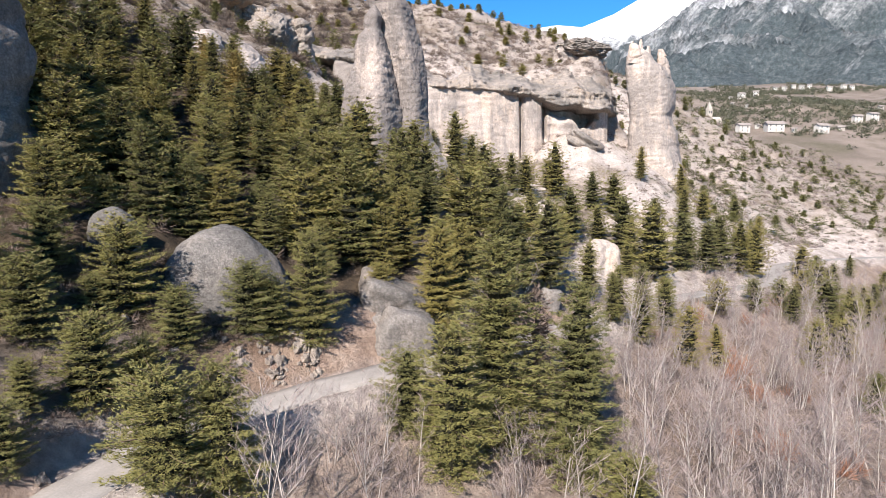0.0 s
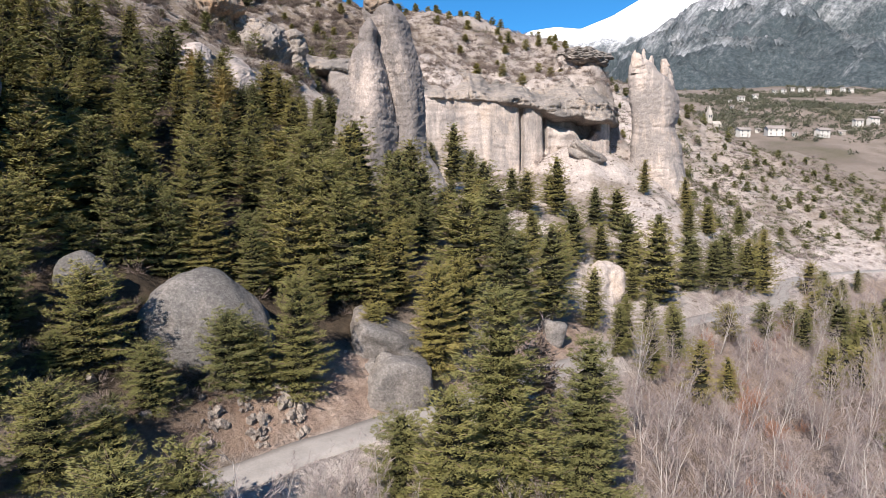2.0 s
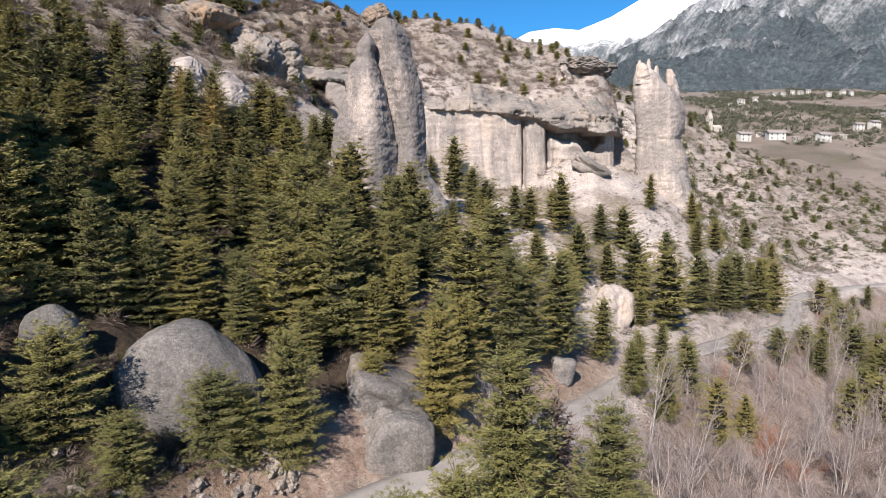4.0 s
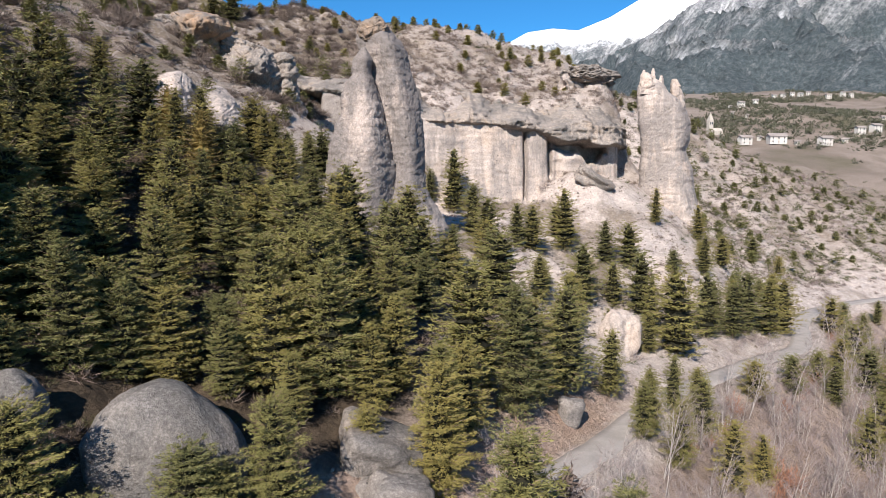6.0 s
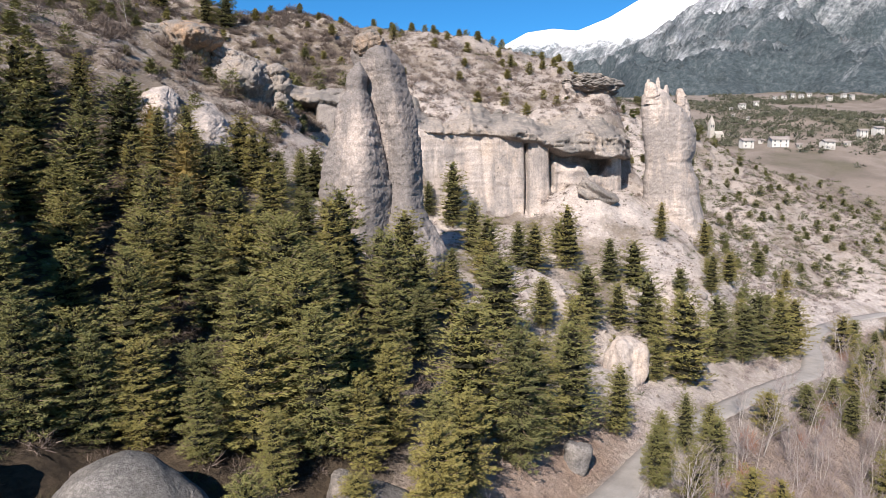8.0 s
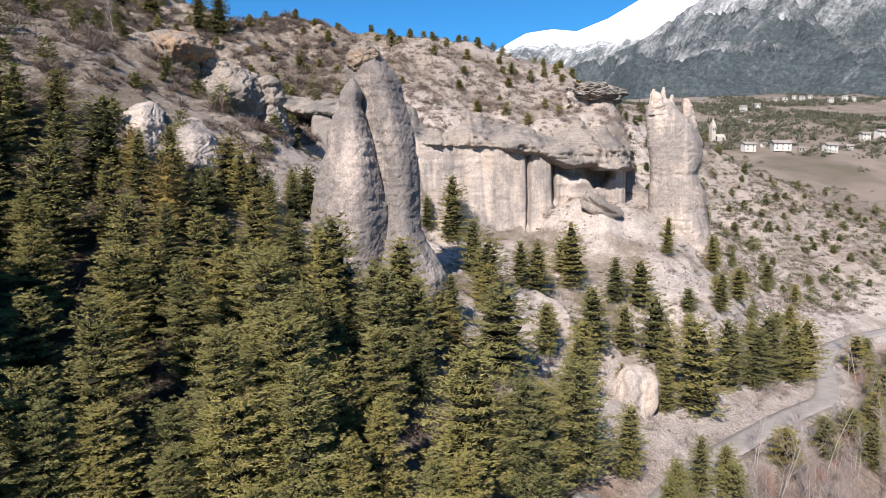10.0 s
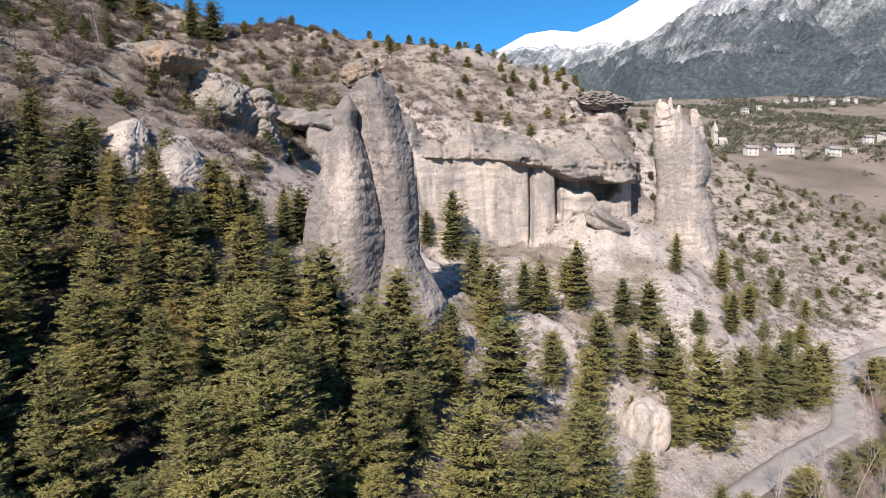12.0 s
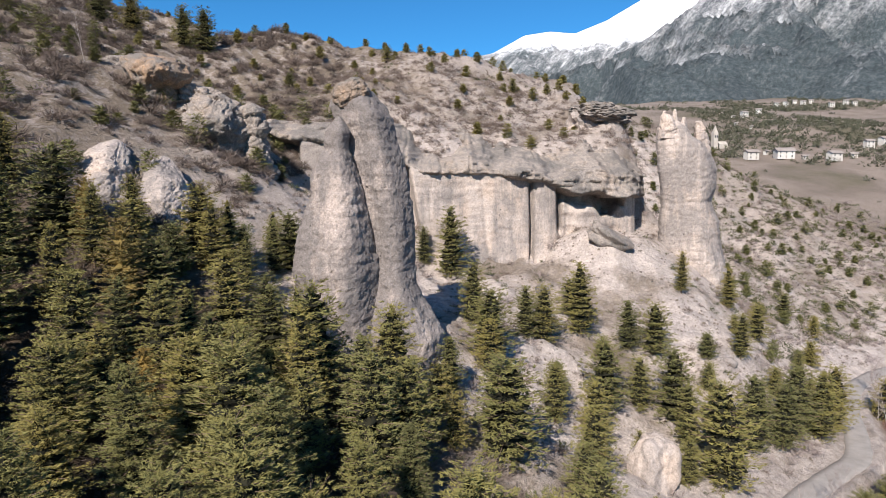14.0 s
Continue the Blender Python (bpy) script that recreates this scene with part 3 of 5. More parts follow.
column("rock_outcrop", (42, 45.5, 47.5, 49.0, 51.0, 53.0, 54.4, 55.2), (-33.2, -33.2, -33.2, -33.0, -33.0, -33.6, -34.2, -34.6), (124, 124, 123.6, 122.6, 122.4, 123.4, 125, 126), (3.2, 3.2, 3.4, 4.2, 4.4, 3.8, 2.4, 0.5), (3.4, 3.2, 3.2, 4.2, 4.6, 4.0, 2.6, 0.5), ROCK_BAND,
       "grey overhanging buttress of rock", 233, 0.9, 120, 0.18, "outcrop", 0.3, 0.9, 0.5)
column("rock_outcrop", (40, 43.5, 45.5, 47.5, 48.6, 49.6, 51.2, 53.0, 53.8), (-27.2, -27.2, -27.4, -27.5, -27.7, -27.8, -28.0, -28.2, -28.3), (125,) * 9, (2.5, 2.4, 2.1, 1.7, 1.3, 1.8, 2.1, 1.5, 0.4), (2.8, 2.6, 2.3, 2.0, 1.6, 2.0, 2.3, 1.6, 0.4), ROCK_BAND,
       "grey stepped rock nose beside the cliff", 234, 0.9, 110, 0.16, "outcrop", 0.3, 0.9, 0.5)
column("rock_outcrop", (51, 54, 56, 57.4, 58.6, 60.2, 61.6, 62.2), (-44.2, -44.2, -44.0, -43.4, -43.2, -43.8, -45, -46), (128, 128, 127.6, 126.6, 126.4, 127.6, 129.4, 130.4), (3.2, 3.2, 3.3, 4.4, 4.8, 4.6, 3.0, 0.5), (3.2, 3.2, 3.2, 4.0, 4.4, 4.2, 2.8, 0.5), ORANGE_ROCK,
       "orange-stained overhanging rock on the slope", 235, 0.9, 120, 0.18, "outcrop", 0.3, 0.9, 0.5)
crag(rest(-38.5, 131, 1.0), (4.0, 3.5, 2.8), (0, 16, 10), ROCK_BAND, "grey rock ledge on the upper slope", 36)
crag(rest(-52, 136, 0.0), (4.5, 3.0, 2.2), (0, 10, 10), ROCK_BAND, "grey rock ledge on the upper slope", 37)
crag((38.2, 171, 57.6), (6.2, 5.2, 2.1), (0, 7, 0), ROCK_BAND, "flat overhanging cap rock on the cliff's edge", 38, 5, "cap_rock", 0.9)
crag((36.6, 173, 53.6), (5.2, 4.2, 4.4), (0, 0, 0), ROCK_CLIFF, "weathered neck of rock under the cap", 39, 4)
crag((-9.7, 100.2, 51.4), (2.1, 2.0, 1.5), (0, -30, 0), ORANGE_ROCK, "orange-stained layered cap of the pillar", 40, 5, "cap_rock", 0.6)
for x, y, z, tall, wide, lean, seed in ((47.6, 155.6, 50.6, 5.0, 1.5, -0.4, 145), (49.0, 155.8, 52.0, 4.6, 0.9, 0.0, 148), (46.9, 156.2, 51.0, 5.3, 0.8, 0.1, 151), (50.7, 156.0, 50.4, 4.6, 0.9, 0.3, 154),
                                        (54.9, 155.6, 46.6, 7.6, 1.15, -1.0, 157)):
    column("pinnacle", (z, z + 0.3 * tall, z + 0.55 * tall, z + 0.8 * tall, z + tall), (x, x, x + 0.3 * lean, x + 0.7 * lean, x + lean), (y,) * 5, (1.25 * wide, 1.15 * wide, wide, 0.8 * wide, 0.4 * wide), (1.1 * wide, 1.1 * wide, wide, 0.8 * wide, 0.4 * wide),
           ROCK_CLIFF, "jagged stump of conglomerate on the tower", seed, 0.7, 60, 0.16, "pinnacle", 0.3, 1.4, 0.5)
boulder("rock_slab", rest(33.0, 145.6, -0.6), (4.2, 3.2, 1.7), (18, 30, 8), ROCK_BAND, "flat grey slab of fallen rock on the scree", 49, 0.22, 5, "outcrop", 5.0)
for i in range(46):
    x, y = random.uniform(8, 150), random.uniform(95, 190)
    if float(from_road(x, y)[0]) > 6 and y < np.interp(x, CLIFF_X, CLIFF_Y) - 4:
        s = random.uniform(0.4, 1.5)
        boulder("boulder", rest(x, y, 0.1 * s), (s * 1.3, s, s * 0.8), (random.uniform(-20, 20), random.uniform(-20, 20), random.uniform(0, 360)), ROCK_GREY if i % 2 else ROCK_CLIFF, "weathered boulder lying on the scree", 100 + i, 0.25, 3)

# ---- the cliff ----
def cliff(name, x0, x1, z0, z1, front, material, label, seed, step=0.4, depth=9.0, shape=None, rough=1.0, parent=None, blocks=0.2):
    """A rock wall seen from the front: columns along x, rows up z; shape(x, z) moves the face towards the viewer."""
    x, z = np.arange(x0, x1 + step / 2, step), np.arange(z0, z1 + step / 2, step)
    X, Z = np.meshgrid(x, z)
    Y = np.interp(X, *front) - (shape(X, Z) if shape else 0)
    Y = Y - rough * (0.8 * fbm(X / 9, Z / 14, 3, 4, seed) + 0.35 * np.round(2.5 * fbm(X / 2.6, Z / 7, 6, 2, seed + 2)) / 2.5 + 0.24 * fbm(X / 2.2, Z / 0.9, 0, 6, seed + 4, 0.66) + 0.2 * fbm(X / 40, 0, Z / 1.0, 3, seed + 9))
    Y = Y - blocks * fractured(X, 0 * X, Z, 2.4, 0.62, seed + 41, 0.14) - 0.35 * blocks * fractured(X, 0 * X, Z, 0.9, 0.55, seed + 47, 0.16)
    n = len(x)
    front_v = np.stack([X, Y, Z], -1)
    back = np.stack([X[-1], Y[-1] + depth, Z[-1] - 0.5], -1)
    low = np.stack([X[0], Y[0] + depth, Z[0]], -1)
    verts = np.concatenate([low[None], front_v, back[None]])
    faces = grid_faces(len(verts), n)
    return thing(name, mesh_of(name, verts.reshape(-1, 3), faces, rough < 1), material, label, "cliff", kind="structure", parent=parent)


FRONT = (CLIFF_X, CLIFF_Y)


def ledges(x, z, tall, seed):
    """Beds that jut out at their foot and draw back upwards, broken along the wall."""
    level = (z + 0.05 * x + 0.6 * fbm(x / 11, 0, z / 9, 2, seed)) / tall
    part = level - np.floor(level)
    return (1 - part) * np.clip(0.5 + 0.9 * noise3(x / 4.5, 0, np.floor(level) * 3.7, seed + 1), 0, 1.3)


def joints(x, z, spots, seed):
    out = 0
    for i, c in enumerate(spots):
        out = out + np.exp(-((x - c - 0.35 * noise3(z / 2.2, i, 0, seed)) / 0.22) ** 2) * ease(-0.2, 0.25, noise3(z / 3.0, 7 * i, 1, seed + 2))
    return out


def foot_of_band(x):
    """Height at which the grey bed begins along the cliff."""
    return np.interp(x, (-60, -31, -25, -18, -9, -4, 0, 14, 19, 23, 30, 38, 46), (51, 51.2, 49.8, 48.4, 46.4, 43.6, 43.2, 43.1, 42.2, 40.6, 39.6, 39.0, 39.2)) + 0.55 * fbm(x / 4.5, 0, 0, 3, 77)


def lower_shape(x, z):
    """A smooth wall with two dark clefts, a deep corner at its start, and a hollow under the hanging bed."""
    cleft = 2.6 * np.exp(-((x - 18.8 - 0.15 * np.sin(z / 4)) / 0.32) ** 2) * ease(24.0, 26.0, z) + 3.6 * np.exp(-((x - 24.7 + 0.04 * (z - 36)) / 0.5) ** 2) * ease(30.0, 33.0, z) + 0.25 * np.exp(-((x - 9.6 + 0.1 * (z - 34)) / 0.5) ** 2)
    corner = x + 5.9 + 0.17 * (z - 39.5)
    cleft = cleft + 5.0 * np.exp(-np.where(corner > 0, corner / 1.5, corner / 0.5) ** 4)
    round_column = 1.0 * np.exp(-((x - 21.6) / 2.1) ** 2) + 0.4 * np.exp(-((x - 12) / 5.0) ** 2)
    sill = np.interp(x, (24, 26, 28, 31, 32.5, 33.5, 36, 37.5), (38.6, 38.2, 37.6, 37.4, 36.8, 35.2, 35.0, 37.0)) + 0.35 * noise3(x / 0.9, 0, z / 4, 8)
    hollow = (1.8 + 2.4 * ease(31, 35, x)) * ease(24.4, 25.8, x) * ease(38.6, 37.6, x) * ease(sill - 0.6, sill + 0.4, z)
    inside = 1.5 * ease(24.6, 26.4, x) * ease(38.5, 36.5, x) * (1 + 0.6 * noise3(x / 2.6, 3, z / 2.6, 18))
    cave = 4.5 * ease(-31.5, -30.5, x) * ease(-25.0, -27.0, x) * ease(43.0, 45.5, z) * ease(52, 50.5, z)
    lump = 1.2 * np.exp(-((x - 29.5) / 3.2) ** 2) * ease(sill + 0.4, sill - 1.5, z)
    return -cleft - hollow - inside + lump + round_column + 1.6 * ease(32, 22, z) + 0.07 * ledges(x, z, 3.4, 87) - 24 * ease(foot_of_band(x) + 0.4, foot_of_band(x) + 2.6, z) - cave


def band_shape(x, z):
    """Grey weathered rock over the wall: it hangs out over the hollow at its end and leans back into the slope above."""
    low = foot_of_band(x)
    hang = np.interp(x, (-60, -30, -12, 0, 14, 20, 25, 38, 41.5, 43, 46), (0.9, 0.9, 0.8, 1.2, 1.7, 2.1, 3.0, 3.6, 3.0, 1.0, -2.0)) + 0.5 * fbm(x / 3.0, 0, z / 3, 2, 79)
    top = low + np.interp(x, (0, 20, 28, 40), (1.0, 1.6, 3.6, 4.6)) + 1.1 * fbm(x / 6, 2, 0, 3, 78)
    face = hang * ease(low - 0.5, low + 0.4, z) - 6 * ease(low, low - 1.2, z) + 0.45 * ledges(x, z, 2.4, 81) - 0.9 * joints(x, z, (-14, -6, 1, 6.5, 20.5, 29.7, 35.8), 83)
    alcove = 2.4 * ease(0.2, 0.7, x) * ease(7.5, 3.0, x) * ease(46.0, 47.5, z) * ease(52.3 - 0.25 * np.abs(x - 2.4) ** 1.5, 51.7 - 0.25 * np.abs(x - 2.4) ** 1.5, z)
    face = face - alcove + 0.8 * np.round(1.6 * fbm(x / 5.5, 0, z / 3.2, 2, 88)) / 1.6
    return face - 2.1 * np.clip(z - top, 0, 20) - 0.35 * np.clip(z - low, 0, 6)


cliff("cliff_wall", -34, 41, 18, 52.0, FRONT, ROCK_CLIFF, "pale conglomerate cliff wall with dark clefts", 51, 0.24, 9, lower_shape, 0.26, None, 0.05)
cliff("cliff_band", -40, 45, 38.6, 54.0, FRONT, ROCK_BAND, "overhanging grey rock bed along the top of the cliff", 57, 0.24, 9, band_shape, 0.85, None, 0.38)

# ---- distance ----
def mountain_material(name, snowline, treeline=700):
    m, nt, p, at = begin(name, 0.95)
    sep = nt.nodes.new("ShaderNodeSeparateXYZ")
    nt.links.new(at, sep.inputs[0])
    big, mid, fine = noise_node(nt, at, 0.0022, 8, 0.65), noise_node(nt, at, 0.008, 9, 0.7), noise_node(nt, at, 0.11, 8, 0.8)
    lie = nt.nodes.new("ShaderNodeMapping")
    lie.vector_type = "TEXTURE"
    lie.inputs["Rotation"].default_value, lie.inputs["Scale"].default_value = (0, radians(38), 0), (1.0, 3.0, 4.5)
    nt.links.new(at, lie.inputs["Vector"])
    gully = noise_node(nt, lie.outputs[0], 0.02, 10, 0.72)
    # rock and wood tones are lifted towards blue-grey, with distance haze painted in
    rock = ramp(nt, added(nt, added(nt, gully, 0.5, "MULTIPLY"), added(nt, fine, 0.5, "MULTIPLY")), [(0.42, (0.085, 0.088, 0.10)), (0.48, (0.21, 0.21, 0.22)), (0.54, (0.42, 0.415, 0.42)), (0.62, (0.66, 0.655, 0.67))])
    wood = ramp(nt, fine, [(0.40, (0.038, 0.050, 0.056)), (0.52, (0.068, 0.085, 0.092)), (0.66, (0.14, 0.15, 0.155))])
    wood = mixed(nt, ramp(nt, gully, [(0.60, (0, 0, 0)), (0.70, (1, 1, 1))]), wood, (0.27, 0.275, 0.29))
    h = added(nt, sep.outputs[2], added(nt, added(nt, added(nt, big, 0.5, "SUBTRACT"), 900.0, "MULTIPLY"), added(nt, added(nt, gully, 0.5, "SUBTRACT"), 1500.0, "MULTIPLY")))
    col = mixed(nt, ramp(nt, added(nt, h, 1 / 2000, "MULTIPLY"), [(treeline / 2000 - 0.12, (0, 0, 0)), (treeline / 2000 + 0.14, (1, 1, 1))]), wood, rock)
    h2 = added(nt, sep.outputs[2], added(nt, added(nt, added(nt, mid, 0.5, "SUBTRACT"), 480.0, "MULTIPLY"), added(nt, added(nt, fine, 0.5, "SUBTRACT"), 120.0, "MULTIPLY")))
    col = mixed(nt, ramp(nt, added(nt, h2, 1 / 2000, "MULTIPLY"), [(snowline / 2000 - 0.02, (0, 0, 0)), (snowline / 2000 + 0.03, (1, 1, 1))]), col, (0.85, 0.87, 0.9))
    nt.links.new(col, p.inputs["Base Color"])
    bumped(nt, p, added(nt, mid, fine), 1.0, 7.0)
    return m


def mountain(name, r0, r1, across, line, z0, material, label, seed, rough, columns=360, rows=120):
    """A mountainside whose height rises from z0 at r0 to a ridge at r1; line: slope of the sight line to the ridge over x / y."""
    u = np.linspace(across[0], across[1], columns)
    t = np.linspace(0, 1, rows)
    T, U = np.meshgrid(t, u, indexing="ij")
    R = r0 + (r1 - r0) * T
    ridge = 30 + np.interp(U, *line) * r1
    X, Y = U * R, R
    rise = 0.45 * T + 0.55 * T ** 2
    n = 1 - np.abs(fbm(X / 520 + 0.3 * Y / 520, Y / 700, 0, 6, seed, 0.55)) * 1.4
    Z = z0 + (ridge - z0) * rise + rough * n * np.sin(np.pi * np.clip(T, 0, 1)) ** 0.7 - rough * 0.4 * np.sin(np.pi * T)
    v = np.stack([X, Y, Z], -1)
    back = v[-1:] + np.array([0, 400, -900.0])
    v = np.concatenate([v, back])
    return thing(name, mesh_of(name, v.reshape(-1, 3), grid_faces(rows + 1, columns), True), material, label, "mountain", kind="structure")


mountain("mountain", 950, 2900, (0.05, 1.6), ((0.05, 0.12, 0.16, 0.22, 0.28, 0.33, 0.42, 0.55, 0.72, 1.0, 1.6), (0.05, 0.10, 0.13, 0.165, 0.19, 0.22, 0.30, 0.38, 0.44, 0.46, 0.4)), 110,
         mountain_material("mountain_rock", 5000, 600), "steep wooded and rocky mountainside dusted with snow", 71, 260, 520, 170)
mountain("snow_mountain", 3000, 4500, (-0.5, 0.8), ((-0.5, -0.1, 0.02, 0.09, 0.14, 0.18, 0.22, 0.27, 0.33, 0.40, 0.8), (0.12, 0.16, 0.20, 0.215, 0.242, 0.248, 0.245, 0.265, 0.30, 0.335, 0.4)), 200,
         mountain_material("snow_slopes", 1010, 900), "snow-covered mountain ridge in the distance", 77, 120)


# the village
WHITEWASH = plain("whitewash", (0.42, 0.39, 0.35), (0.56, 0.53, 0.49), 0.2, 2.0, 0.9, 0.2, 0.02)
ROOF = plain("grey_roof", (0.20, 0.17, 0.155), (0.32, 0.28, 0.255), 0.15, 2.0, 0.8, 0.3, 0.05)
STONE = plain("church_stone", (0.34, 0.30, 0.26), (0.44, 0.40, 0.35), 0.3, 3.0)
PANE = plain("dark_pane", (0.03, 0.035, 0.045), (0.06, 0.065, 0.08), 1.0, 3.0, 0.25, 0.1, 0.01)


def block(x0, x1, y0, y1, z0, z1):
    v = np.array([(x, y, z) for z in (z0, z1) for x, y in ((x0, y0), (x1, y0), (x1, y1), (x0, y1))], float)
    f = np.array([(0, 3, 2, 1), (4, 5, 6, 7), (0, 1, 5, 4), (1, 2, 6, 5), (2, 3, 7, 6), (3, 0, 4, 7)])
    return v, f


def house(x, y, wide, turn, label, storeys=2):
    """Gabled house: walls, two roof slopes, windows and a door."""
    deep, tall, rise = wide * 0.62, 2.7 * storeys + 0.6, wide * 0.17
    z = float(ground_z(x, y))
    ob = empty("house", pose(x, y, z - 0.4, 0, 0, turn), label, "house", "houses of the village")
    a, b = wide / 2, deep / 2
    v = np.array([(-a, -b, 0), (a, -b, 0), (a, b, 0), (-a, b, 0), (-a, -b, tall), (a, -b, tall), (a, b, tall), (-a, b, tall), (-a, 0, tall + rise), (a, 0, tall + rise)], float)
    f = np.array([(0, 1, 5), (0, 5, 4), (2, 3, 7), (2, 7, 6), (1, 2, 6), (1, 6, 5), (5, 6, 9), (3, 0, 4), (3, 4, 7), (4, 8, 7), (4, 5, 9), (4, 9, 8), (6, 7, 8), (6, 8, 9)])
    thing("wall", mesh_of("house_wall", v, f), WHITEWASH, parent=ob)
    for s in (-1, 1):
        o, lip = 0.7, 0.35
        e = np.array([(-a - o, s * (b + o), tall - o * rise / b), (a + o, s * (b + o), tall - o * rise / b), (a + o, 0, tall + rise), (-a - o, 0, tall + rise)], float)
        q = np.concatenate([e + (0, 0, 0.05), e + (0, 0, 0.05 + lip)])
        faces = np.array([(0, 3, 2, 1), (4, 5, 6, 7), (0, 1, 5, 4), (1, 2, 6, 5), (2, 3, 7, 6), (3, 0, 4, 7)])
        thing("roof", mesh_of("house_roof", q, faces), ROOF, parent=ob)
    n = max(2, int(wide / 3.2))
    for k in range(storeys):
        for i in range(n):
            c = -a + (i + 0.5) * wide / n
            if k == 0 and i == n // 2:
                thing("door", mesh_of("house_door", *block(c - 0.55, c + 0.55, -b - 0.06, -b + 0.1, 0.4, 2.6)), ROOF, parent=ob)
            else:
                thing("window", mesh_of("house_window", *block(c - 0.5, c + 0.5, -b - 0.05, -b + 0.1, 1.3 + 2.7 * k, 2.6 + 2.7 * k)), PANE, parent=ob)
    return ob


HOUSES = [(237, 491, 13, 8), (260, 488, 18, -4), (289, 474, 13, 12), (311, 485, 6, -20), (349, 524, 10, 5), (366, 530, 12, 15), (254, 502, 5, 30), (272, 481, 5, -15)]
UPPER = [(332, 695, 12, 10), (366, 731, 10, -20), (463, 871, 9, 5), (479, 877, 11, 25), (493, 880, 9, -10), (500, 872, 11, 15), (514, 877, 9, -25), (517, 837, 11, 0), (551, 860, 11, 12),
         (546, 835, 9, -8), (320, 695, 6, 20), (303, 653, 5, -5), (301, 618, 5, 30), (406, 578, 7, 10)]
for x, y, wide, turn in HOUSES:
    house(x, y, 0.7 * wide, turn, "white rendered house with a grey gabled roof", 2 if wide > 8 else 1)
for x, y, wide, turn in UPPER:
    house(x, y, 0.58 * wide, turn, "pale village house high on the far slope", 2 if wide > 8 else 1)

cx, cy = 226, 529
church = empty("church", pose(cx, cy, float(ground_z(cx, cy)) - 0.5, 0, 0, 10), "stone church with a slim pointed bell tower", "church")
thing("tower", mesh_of("church_tower", *block(-1.9, 1.9, -1.9, 1.9, 0, 12)), STONE, parent=church)
spire = np.array([(-2.0, -2.0, 12), (2.0, -2.0, 12), (2.0, 2.0, 12), (-2.0, 2.0, 12), (0, 0, 19)], float)
thing("spire", mesh_of("church_spire", spire, np.array([(0, 1, 4), (1, 2, 4), (2, 3, 4), (3, 0, 4)])), STONE, parent=church)
for s in (-1, 1):
    thing("belfry_opening", mesh_of("belfry_opening", *block(0.9 * s - 0.4, 0.9 * s + 0.4, -1.96, -1.7, 8.6, 10.8)), PANE, parent=church)
nave = np.array([(2.2, -3, 0), (10, -3, 0), (10, 3, 0), (2.2, 3, 0), (2.2, -3, 3.6), (10, -3, 3.6), (10, 3, 3.6), (2.2, 3, 3.6), (2.2, 0, 6), (10, 0, 6)], float)
thing("nave", mesh_of("church_nave", nave, np.array([(0, 1, 5), (0, 5, 4), (2, 3, 7), (2, 7, 6), (1, 2, 6), (1, 6, 5), (5, 6, 9), (4, 5, 9), (4, 9, 8), (6, 7, 8), (6, 8, 9)])), STONE, parent=church)

